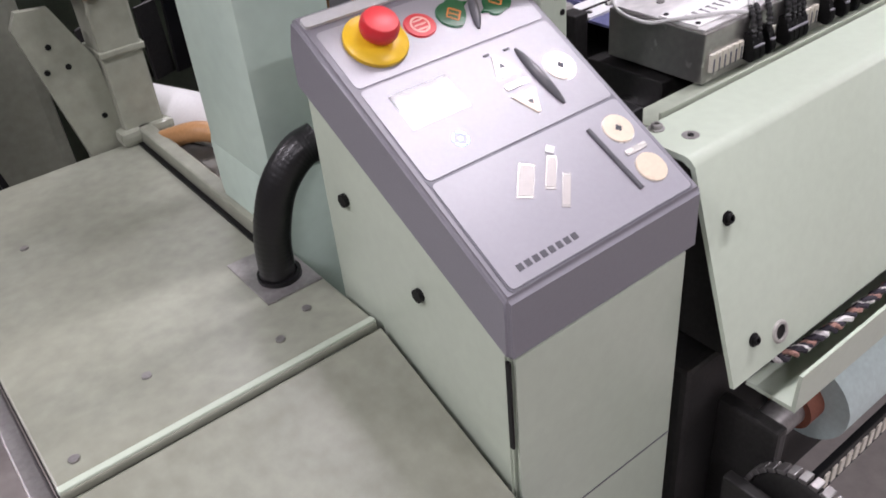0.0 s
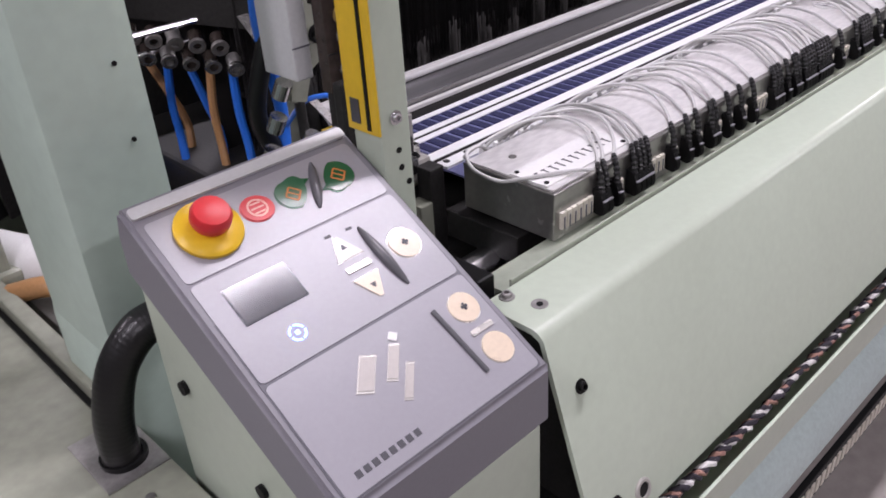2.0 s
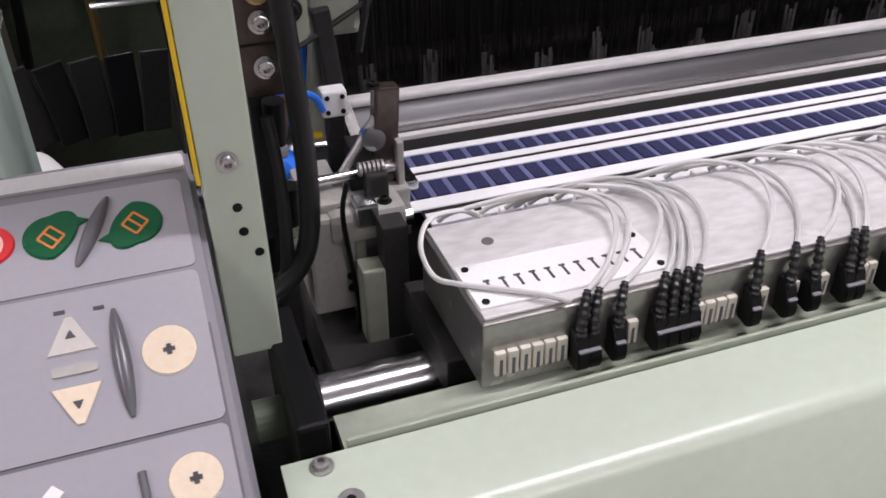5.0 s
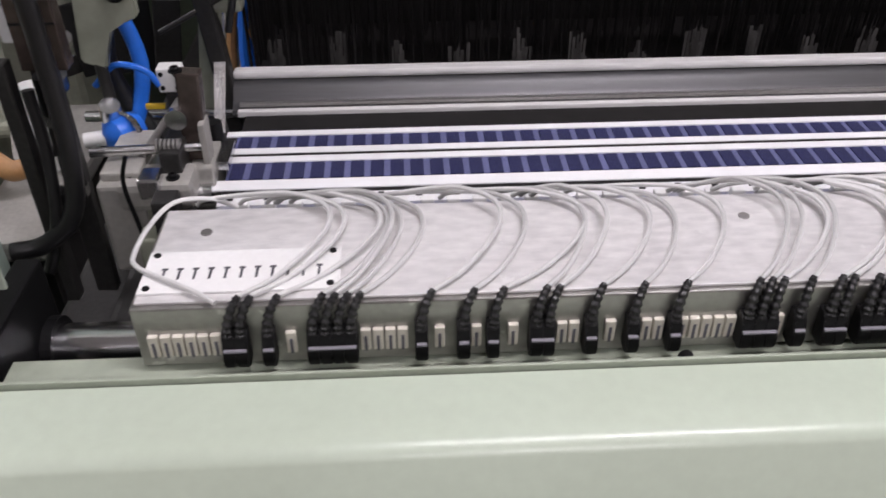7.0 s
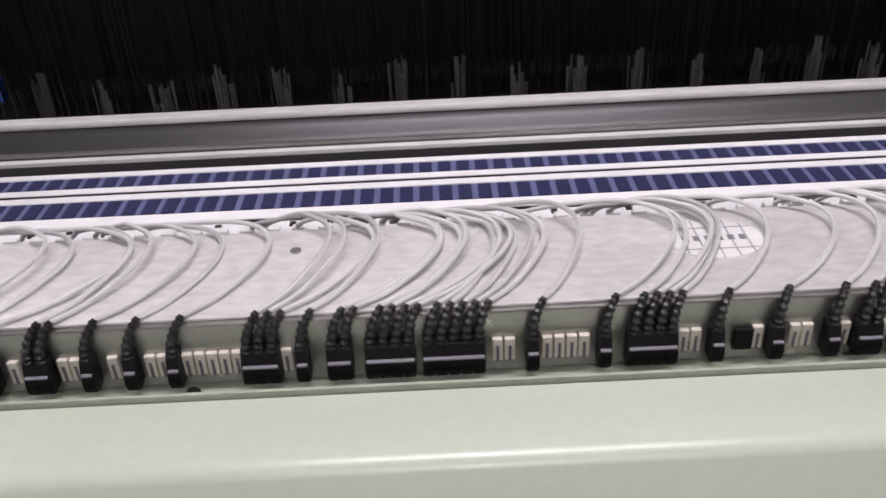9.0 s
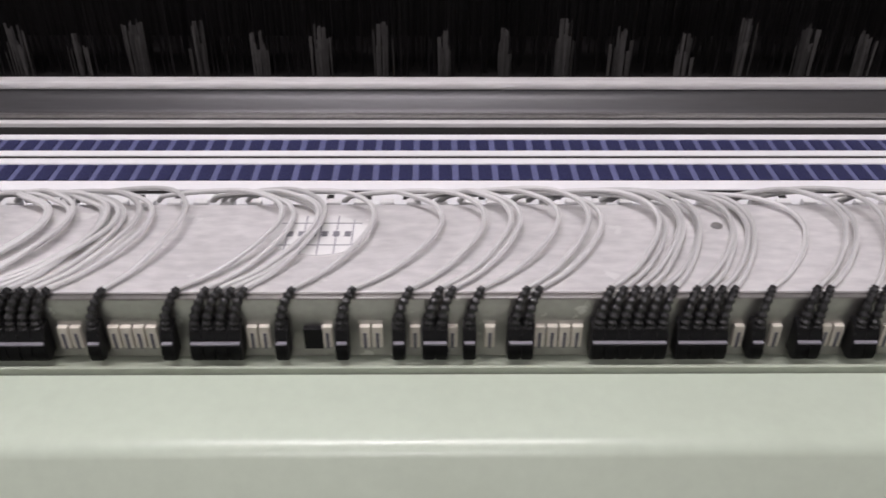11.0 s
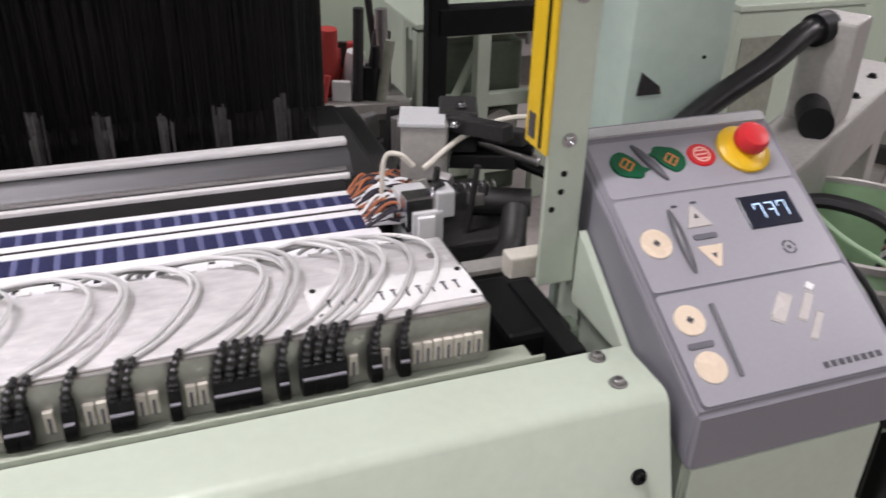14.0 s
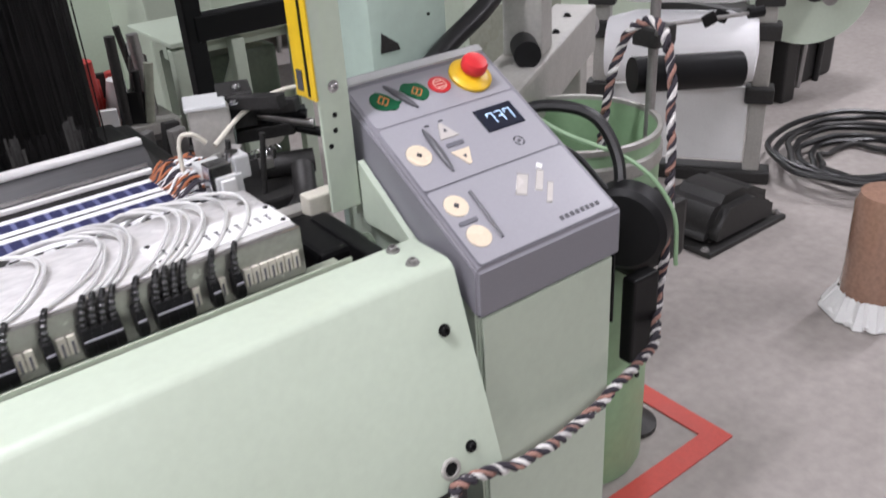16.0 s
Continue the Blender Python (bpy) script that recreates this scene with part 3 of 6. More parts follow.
def machine_bed():
    """Dark insides of the machine under the working parts, and its end frames down to the floor."""
    bed = thing("loom_frame", "dark oily machine frame under the loom", "loom frame", at=(0, 0, 0))
    part("front_beam", B(0.63, 3.08, 0.46, 0.56, 0.02, 0.50, 0.01), DARK, bed)
    part("inner_bed", B(0.70, 3.02, 0.60, 1.75, 0.50, 0.72, 0.01), DARK, bed)
    part("back_beam", B(0.70, 3.02, 1.85, 2.0, 0.1, 1.05, 0.01), DARK, bed)
    for x0, x1 in ((0.60, 0.68), (3.02, 3.10)):
        part("end_frame", B(x0, x1, 0.66, 1.9, 0.0, 0.66, 0.01), DARK, bed)
    # cloth roll and drive below the cover
    roll = thing("cloth_roll", "pale cloth wound on a roller under the breast beam", "cloth roll", at=(0, 0, 0))
    part("cloth", C((0.86, 0.41, 0.335), (2.95, 0.41, 0.335), 0.075, seg=40), CLOTH_PALE, roll, smooth=True)
    part("core", C((0.74, 0.41, 0.335), (3.0, 0.41, 0.335), 0.026, seg=20), DULL_STEEL, roll, smooth=True)
    part("end_cap", C((0.825, 0.41, 0.335), (0.862, 0.41, 0.335), 0.036, seg=24), YARN_BROWN, roll, smooth=True)
    for x in (0.72, 3.0):
        part("bearing", B(x - 0.012, x + 0.012, 0.36, 0.46, 0.02, 0.40, 0.006), DARK, roll)
    strip = thing("perforated_rail", "black perforated metal rail under the cloth roll", "machine rail", at=(0, 0, 0))
    part("rail", B(0.60, 3.05, 0.335, 0.347, 0.205, 0.262, 0.002), BLACK, strip)
    me = None
    for i in range(115):
        if me is None:
            me = part("slot", B(-0.0065, 0.0065, -0.002, 0.002, -0.016, 0.016, 0.0015), CREAM, strip)
            me.location = (0.62, 0.334, 0.233)
        else:
            o = new("slot", me.data)
            o.parent, o.location = strip, (0.62 + i * 0.021, 0.334, 0.233)
    drive = thing("chain_drive", "oily black chain drive at the cloth roll end", "chain drive", at=(0.70, 0.30, 0.28))
    part("wheel", lathe(bmesh.new(), [(0.012, -0.014), (0.075, -0.012), (0.082, -0.006), (0.082, 0.006), (0.075, 0.012), (0.012, 0.014)], pose(0, 0, 0, 0, 90, 0), 36), DARK, drive, smooth=True)
    part("hub", C((-0.03, 0, 0), (0.05, 0, 0), 0.022, seg=18), DULL_STEEL, drive)
    link = None
    for i in range(34):
        a = 2 * math.pi * i / 34
        m = pose(0, 0.088 * math.cos(a), 0.088 * math.sin(a), math.degrees(a))
        if link is None:
            link = part("chain_link", B(-0.010, 0.010, -0.004, 0.004, -0.006, 0.006, 0.0015), DULL_STEEL, drive)
        o = link if i == 0 else new("chain_link", link.data)
        o.parent = drive
        o.matrix_local = m
    part("stay", B(-0.05, -0.03, -0.05, 0.10, -0.28, 0.05, 0.004), DARK, drive)


# ---- solenoid box with its plugs and cables ----
GROUPS = [(0.886, 2), (0.923, 1), (0.965, 4), (1.067, 1), (1.107, 1), (1.135, 1), (1.176, 2), (1.229, 1), (1.269, 1), (1.31, 1), (1.38, 3), (1.431, 1), (1.46, 2), (1.496, 4), (1.55, 5), (1.648, 1), (1.716, 1), (1.743, 4), (1.822, 1), (1.878, 1), (1.931, 1), (1.959, 2), (1.997, 1), (2.039, 2), (2.117, 6), (2.197, 4), (2.267, 1), (2.309, 2), (2.362, 2), (2.444, 2), (2.495, 1), (2.536, 2), (2.591, 1), (2.633, 4), (2.697, 1), (2.721, 4), (2.794, 1), (2.825, 1)]
PITCH = 0.0118
BX0, BX1, BY0, BY1, BZ0, BZ1 = 0.803, 2.934, 0.606, 0.772, 0.8085, 0.879


def solenoid_box():
    sb = thing("solenoid_box", "scratched bare aluminium solenoid box with a row of plug sockets", "machine box", at=(0, 0, 0))
    # pale lid and darker body carry the fall of light in their colours
    part("body", B(BX0, BX1, BY0, BY1, BZ0, BZ1, 0.0022), ALU_SHADE, sb)
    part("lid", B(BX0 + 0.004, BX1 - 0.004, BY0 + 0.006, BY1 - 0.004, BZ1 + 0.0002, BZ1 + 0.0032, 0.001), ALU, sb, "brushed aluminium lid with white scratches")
    part("foot_strip", B(BX0 + 0.01, BX1 - 0.01, BY0 + 0.01, BY1 - 0.01, 0.8056, BZ0), DARK, sb)
    taken = [(x - 0.003, x + n * PITCH + 0.001) for x, n in GROUPS]
    sock = hole = None
    i = 0
    while True:
        x = BX0 + 0.016 + i * PITCH
        i += 1
        if x > BX1 - 0.012:
            break
        if any(a - 0.003 < x < b + 0.003 for a, b in taken) or 1.869 > x > 1.842:
            continue
        if sock is None:
            sock = part("socket", B(-0.0050, 0.0050, -0.004, 0.002, -0.0125, 0.0125, 0.0012), CREAM, sb)
            hole = part("slot", B(-0.0014, 0.0014, -0.0046, -0.0035, -0.0126, 0.0055), GREY_LINE, sock)
            sock.location = (x, BY0 - 0.001, 0.836)
        else:
            o, q = new("socket", sock.data), new("slot", hole.data)
            o.parent, q.parent, o.location = sb, o, (x, BY0 - 0.001, 0.836)
    for x0, x1 in ((BX0 + 0.004, 0.996), (2.745, BX1 - 0.004)):
        pl = part("label_plate", B(x0, x1, 0.622, 0.688, BZ1 + 0.0034, BZ1 + 0.0064, 0.001), WHITE, sb, "white printed plate with a row of slots")
        n = 11
        for j in range(n):
            xx = x0 + 0.02 + j * (x1 - x0 - 0.04) / (n - 1)
            part("slot_mark", B(xx - 0.0012, xx + 0.0012, 0.642, 0.657, BZ1 + 0.0064, BZ1 + 0.0070), INK, pl)
            part("slot_head", B(xx - 0.003, xx + 0.003, 0.657, 0.6595, BZ1 + 0.0064, BZ1 + 0.0070), INK, pl)
        for xx in (x0 + 0.008, x1 - 0.008):
            for yy in (0.629, 0.681):
                part("plate_screw", C((xx, yy, BZ1 + 0.006), (xx, yy, BZ1 + 0.0078), 0.0036, seg=10), BLACK, pl)
    for x in (0.855, 1.42, 2.264, 2.905):
        part("lid_screw", C((x, 0.724, BZ1 + 0.003), (x, 0.724, BZ1 + 0.0045), 0.006, seg=14), DULL_STEEL, sb)
    part("square_socket", B(1.847, 1.865, BY0 - 0.006, BY0, 0.823, 0.847, 0.001), BLACK, sb)
    # oval maker's sign as plain shapes: an oval with grid lines and one bar
    cx, cy, z = 1.854, 0.707, BZ1 + 0.0042
    oval = bmesh.new()
    prism(oval, [(cx + 0.050 * math.cos(a), cy + 0.037 * math.sin(a)) for a in (2 * math.pi * k / 40 for k in range(40))], "z", z - 0.001, z + 0.0006)
    sign = part("oval_sign", oval, WHITE, sb, "white oval sign with a grid of lines")
    for f in (-0.66, -0.33, 0.0, 0.33, 0.66):
        hh = 0.037 * math.sqrt(1 - f * f)
        part("grid_line", B(cx + 0.050 * f - 0.0007, cx + 0.050 * f + 0.0007, cy - hh, cy + hh, z + 0.0006, z + 0.0010), GREY_PANEL, sign)
    for f in (-0.55, 0.55):
        ww = 0.050 * math.sqrt(1 - f * f)
        part("grid_line", B(cx - ww, cx + ww, cy + 0.037 * f - 0.0006, cy + 0.037 * f + 0.0006, z + 0.0010, z + 0.0013), GREY_PANEL, sign)
    for k in range(6):
        part("bar", B(cx - 0.034 + k * 0.0118, cx - 0.0275 + k * 0.0118, cy - 0.0045, cy + 0.0045, z + 0.0010, z + 0.0014), GREY_PLASTIC, sign)
    # row of small solenoid ends along the back edge
    back = thing("solenoid_row", "row of white and black solenoid ends behind the box", "solenoids", at=(0, 0, 0))
    part("carrier", B(BX0 + 0.05, BX1 - 0.06, 0.776, 0.796, 0.812, 0.858, 0.002), ALU_SHADE, back)
    tip = None
    for k in range(68):
        if tip is None:
            tip = part("solenoid", B(-0.008, 0.008, -0.005, 0.005, 0, 0.012, 0.002), WHITE, back)
        o = tip if k == 0 else new("solenoid", tip.data)
        o.parent, o.location = back, (BX0 + 0.075 + k * 0.0297, 0.800, 0.857)


PLUG_W = 0.0061


def plugs_and_cables():
    rng = random.Random(5)
    plug_mesh = grip_mesh = None
    for gx, n in GROUPS:
        th = thing("plug_group", "black cable plugs in the solenoid box with bowed grey cables", "cable plugs", "solenoid plugs", at=(gx, BY0, 0))
        reach = rng.uniform(0.050, 0.088)
        back = rng.uniform(0.070, 0.125)
        for k in range(n):
            x = PITCH * (k + 0.5)
            if plug_mesh is None:
                bm = bmesh.new()
                prism(bm, [(0.0, 0.820), (-0.014, 0.817), (-0.020, 0.821), (-0.0215, 0.830), (-0.0195, 0.8385), (-0.016, 0.840), (-0.0155, 0.850), (-0.010, 0.857), (0.0, 0.858)], "x", -PLUG_W, PLUG_W)
                bmesh.ops.bevel(bm, geom=list(bm.edges), offset=0.0012, segments=2, affect="EDGES")
                plug = part("plug", bm, BLACK, th, smooth=True)
                plug_mesh = plug.data
                bm = bmesh.new()
                tube(bm, curve([(0, -0.010, 0.852), (0.001, -0.009, 0.866), (0.006, -0.002, 0.880), (0.012, 0.006, 0.887)], 12), 0.0046, 8, lambda q: (1.12 - 0.35 * q) * (1.0 + 0.18 * math.sin(q * 44)))
                grip_mesh = part("boot", bm, RUBBER, plug).data
            else:
                plug = new("plug", plug_mesh)
                plug.parent = th
                g = new("boot", grip_mesh)
                g.parent = plug
            plug.location = (x, 0, 0)
            # the cable runs slanting over the lid, then hooks back along its rear edge
            bow = reach + rng.uniform(-0.012, 0.012)
            end = bow - back - rng.uniform(-0.015, 0.02)
            lift = rng.uniform(0.0, 0.012)
            zt = BZ1 + 0.0062
            pts = curve([(x + 0.011, 0.005, 0.8865), (x + 0.011 + bow * 0.40, 0.032, zt + lift * 0.3), (x + 0.010 + bow * 0.80, 0.070, zt + 0.002 + lift * 0.8), (x + 0.010 + bow * 1.00, 0.108, zt + 0.003 + lift), (x + 0.008 + bow * 0.95, 0.140, zt + 0.004 + lift), (x + bow * 0.66, 0.163, zt + 0.004 + lift), (x + (bow + end) / 2 - 0.004, 0.175, zt + 0.002 + lift * 0.6), (x + end, 0.184, zt - 0.004), (x + end - 0.014, 0.192, zt - 0.016)], 7)
            part("cable", tube(bmesh.new(), pts, 0.0027, 7), CABLE, th, smooth=True)
        part("strap", B(0.001, n * PITCH - 0.001, -0.0206, -0.0165, 0.8392, 0.8412, 0.0006), GREY_PLASTIC, th)
    # loose end cable at the first corner
    th = thing("corner_cable", "grey cable bent round the corner of the aluminium box", "cable", at=(0, 0, 0))
    part("cable", tube(bmesh.new(), curve([(0.884, 0.603, 0.887), (0.862, 0.618, 0.8895), (0.828, 0.640, 0.8895), (0.801, 0.660, 0.8875), (0.788, 0.690, 0.880), (0.792, 0.740, 0.881), (0.813, 0.774, 0.8885), (0.85, 0.786, 0.884), (0.875, 0.792, 0.868)], 8), 0.0027, 8), CABLE, th, smooth=True)


# ---- woven tapes and the beating reed ----
FX0, FX1, FZ = 0.838, 2.885, 0.834


def woven_web():
    web = thing("woven_labels", "woven web of navy blue labels between white bands", "woven fabric", at=(0, 0, 0))
    part("ground_cloth", B(FX0, FX1, 0.80, 1.038, FZ - 0.004, FZ), NAVY_PALE, web)
    for y0, y1 in ((0.881, 0.903), (0.948, 0.962), (0.970, 0.984), (1.018, 1.031)):
        part("white_band", B(FX0 - 0.015, FX1 + 0.004, y0, y1, FZ - 0.001, FZ + 0.0022, 0.0008), WHITE_CLOTH, web)
    for y0, y1 in ((0.9625, 0.9695), (0.868, 0.880), (0.9035, 0.9055), (1.0312, 1.036)):
        part("dark_gap", B(FX0, FX1, y0, y1, FZ - 0.001, FZ + 0.0010), BLACK_THREAD, web)
    for y0, y1 in ((0.907, 0.946), (0.986, 1.016)):
        first = None
        k = 0
        while FX0 + 0.004 + k * 0.0252 < FX1 - 0.02:
            if first is None:
                first = part("label", B(0, 0.0170, y0, y1, FZ - 0.001, FZ + 0.0016, 0.0005), NAVY, web)
            o = first if k == 0 else new("label", first.data)
            o.parent, o.location = web, (FX0 + 0.004 + k * 0.0252, 0, 0)
            k += 1
    part("front_strip", B(FX0, FX1, 0.842, 0.867, FZ - 0.001, FZ + 0.004), WHITE_CLOTH, web)
    clip = None
    for k in range(45):
        if clip is None:
            clip = part("black_clip", B(0, 0.008, 0.853, 0.862, FZ + 0.002, FZ + 0.0065, 0.001), DARK, web)
        o = clip if k == 0 else new("black_clip", clip.data)
        o.parent, o.location = web, (FX0 + 0.01 + k * 0.0452, 0, 0)
    # loose tails at the web's end
    rng = random.Random(3)
    tails = thing("yarn_tails", "tangle of orange and white yarn tails at the web end", "yarn", at=(0, 0, 0))
    for mat, name in ((TAIL_RUST, "orange_tail"), (WHITE_CLOTH, "white_tail"), (ROPE_DARK, "dark_tail")):
        bm = bmesh.new()
        for k in range(26):
            y = rng.uniform(0.90, 1.03)
            pts = [(FX1 - 0.01, y, FZ + 0.004)]
            for q in range(4):
                pts.append((FX1 + 0.018 * (q + 1) + rng.uniform(-0.006, 0.006), y + rng.uniform(-0.015, 0.015), FZ + rng.uniform(0.004, 0.030)))
            tube(bm, curve(pts, 4), 0.0024, 5)
        tagged(part(name, bm, mat, tails), kind="stuff")


def reed():
    """The beating bar with the reed; it swings to and fro."""
    r = thing("reed_beam", "shiny ribbed metal reed beam across the loom", "reed", at=(0, 1.085, 0.80))
    bm = bmesh.new()
    outline = [(0.004, 0.040), (0.006, 0.046), (0.018, 0.050), (0.026, 0.058), (0.034, 0.068), (0.044, 0.076), (0.066, 0.078), (0.070, 0.070), (0.070, 0.030), (0.020, 0.030)]
    prism(bm, outline, "x", FX0 - 0.02, FX1 + 0.02)
    part("beam", bm, REED_STEEL, r, smooth=True)
    part("lower_strip", B(FX0 - 0.012, FX1 + 0.012, -0.002, 0.010, 0.0385, 0.0475, 0.002), REED_RAIL, r)
    part("middle_strip", B(FX0 - 0.01, FX1 + 0.01, 0.012, 0.020, 0.0485, 0.0535, 0.001), DULL_STEEL, r)
    part("top_strip", B(FX0 - 0.02, FX1 + 0.02, 0.044, 0.068, 0.0775, 0.089, 0.004), REED_RAIL, r)
    part("dents", B(FX0, FX1, 0.012, 0.030, -0.05, 0.0295), BLACK, r)
    pin = None
    for k in range(24):
        if pin is None:
            pin = part("guide_pin", B(-0.0009, 0.0009, 0.0085, 0.0115, 0.004, 0.026, 0.0004), LIP_GREY, r)
        o = pin if k == 0 else new("guide_pin", pin.data)
        o.parent, o.location = r, (FX0 + 0.025 + k * 0.0865, 0, 0)
    return r


def harness():
    h = thing("heddle_harness", "dense black harness of heddles and cords above the warp", "loom harness", at=(0, 0, 0))
    part("back_sheet", B(FX0 - 0.04, FX1 + 0.0, 1.44, 1.47, 0.70, 2.5), BLACK_THREAD, h)
    rng = random.Random(11)
    for name, mat, count, r, y0, y1 in (("cord_mass", BLACK_THREAD, 900, 0.0016, 1.24, 1.43), ("wire_mass", GLINT, 440, 0.0006, 1.215, 1.235)):
        bm = bmesh.new()
        for k in range(count):
            glint = name == "wire_mass"
            x = FX0 - 0.03 + (FX1 - FX0 + 0.03) * (k + rng.random()) / count
            if glint:
                x = FX0 + 0.035 + 0.0925 * (k // 20) + rng.gauss(0, 0.0060)
            y = rng.uniform(y0, y1)
            q = r * rng.uniform(0.6, 1.3)
            top = 0.893 + 0.012 * math.sin((k // 20) * 1.9) + rng.uniform(-0.030, 0.014) if glint else 2.4
            a = [bm.verts.new((x + q * math.cos(w), y + q * math.sin(w), 0.74)) for w in (0.3, 2.4, 4.5)]
            q *= 0.2 if glint else 1.0
            b = [bm.verts.new((x + rng.uniform(-0.004, 0.004) + q * math.cos(w), y + q * math.sin(w), top)) for w in (0.3, 2.4, 4.5)]
            for j in range(3):
                bm.faces.new((a[j], a[(j + 1) % 3], b[(j + 1) % 3], b[j]))
        last = tagged(part(name, bm, mat, h), kind="stuff")
    part("warp_sheet", B(FX0, FX1, 1.03, 1.45, FZ - 0.010, FZ - 0.006), BLACK_THREAD, h)
    beam = thing("harness_beam", "grey metal cross beam over the harness", "loom beam", at=(0, 0, 0))
    part("beam", B(0.70, 3.25, 1.16, 1.20, 1.165, 1.30, 0.004), DULL_STEEL, beam)
    beam_sign = part("sign_plate", B(2.86, 2.95, 1.156, 1.1595, 1.185, 1.215), WHITE, beam)
    for k in range(4):
        part("sign_bar", B(2.868 + k * 0.020, 2.880 + k * 0.020, 1.1545, 1.1558, 1.196, 1.205), INK, beam_sign)
    return last


# ---- posts, columns, platform ----
def guard_posts():
    for x0, x1, s in ((0.602, 0.646, 1), (3.036, 3.086, -1)):
        p = thing("guard_post", "upright sage green flat post with holes and a yellow edge plate", "post", "guard posts", at=((x0 + x1) / 2, 0.70, 0.80))
        w = (x1 - x0) / 2
        bm = bmesh.new()
        box(bm, -w, w, 0.0, 0.006, 0.03, 1.0, 0.002)
        box(bm, -w if s > 0 else w - 0.005, -w + 0.005 if s > 0 else w, 0.004, 0.05, 0.03, 1.0, 0.001)
        part("post_plate", bm, SAGE, p)
        part("edge_plate", B(-w - 0.004, -w - 0.0005, -0.001, 0.055, 0.205, 1.0, 0.001), YELLOW, p, "yellow painted edge plate")
        part("front_plate", B(-w - 0.002, w, -0.003, -0.0005, 0.40 if s < 0 else 0.62, 1.0), YELLOW, p, "yellow painted plate")
        part("edge_line", B(-w - 0.0055, -w - 0.0042, 0.012, 0.018, 0.21, 1.0), BLACK, p)
        part("yellow_sign", B(-w - 0.0055, -w - 0.0042, 0.030, 0.046, 0.215, 0.245), INK, p)
        for z, r in ((0.222, 0.008), (0.385, 0.008), (0.55, 0.008)):
            bolt("post_bolt", (0, -0.001, z), (0, -1, 0), r * 0.75, p, STEEL)
        for x, z in ((0.002 * s, 0.180), (0.004 * s, 0.157), (0.014 * s, 0.135)):
            part("hole", C((x, -0.0008, z), (x, 0.005, z), 0.0040, seg=12), BLACK, p)
        foot = thing("post_foot", "black bracket holding a round shaft", "bracket", "shaft brackets", at=((x0 + x1) / 2 + s * 0.025, 0.64, 0.75))
        part("block", B(-0.014, 0.014, -0.055, 0.115, -0.06, 0.085 if s > 0 else 0.06, 0.004), BLACK, foot)
        bolt("bolt", (0, -0.056, 0.03), (0, -1, 0), 0.007, foot, BLACK)
        part("shaft", C((s * 0.014, 0.075, -0.012), (s * 0.20, 0.075, -0.012), 0.028, seg=32), STEEL if s > 0 else DARK, foot, "polished steel shaft" if s > 0 else "dark metal shaft", smooth=True)
        part("collar", C((s * 0.010, 0.075, -0.012), (s * 0.026, 0.075, -0.012), 0.037, seg=28), BLACK, foot)
        part("stub", C((-s * 0.040, 0.03, 0.025), (-s * 0.014, 0.03, 0.025), 0.020, seg=20), DARK_GREEN, foot)


def columns():
    for x0, x1, y0, y1 in ((0.298, 0.435, 0.90, 1.10), (3.292, 3.475, 0.96, 1.15)):
        c = thing("frame_column", "tall pale aqua painted steel column of the loom superstructure", "column", "loom columns", at=((x0 + x1) / 2, (y0 + y1) / 2, 0.0))
        w, d = (x1 - x0) / 2, (y1 - y0) / 2
        bm = bmesh.new()
        box(bm, -w, w, -d, d, 0.0, 3.2, 0.028)
        part("shaft", bm, AQUA, c, smooth=True)
        part("base_plate", B(-w - 0.03, w + 0.03, -d - 0.03, d + 0.03, 0.0, 0.02, 0.003), AQUA, c)
        bm = bmesh.new()
        prism(bm, [(-w + 0.022, 0.968), (-w + 0.064, 0.968), (-w + 0.060, 0.980), (-w + 0.026, 1.004)], "y", -d - 0.0015, -d + 0.002)
        if x0 > 1:
            part("cutout", bm, DARK, c)
        else:
            bm.free()
            part("sleeve", B(-w - 0.002, w + 0.002, -d - 0.002, d + 0.002, 0.02, 0.775, 0.028), AQUA, c, smooth=True)
        for z in (1.02, 1.11):
            part("screw", C((w * 0.45, -d - 0.002, z), (w * 0.45, -d + 0.001, z), 0.003, seg=10), BLACK, c)


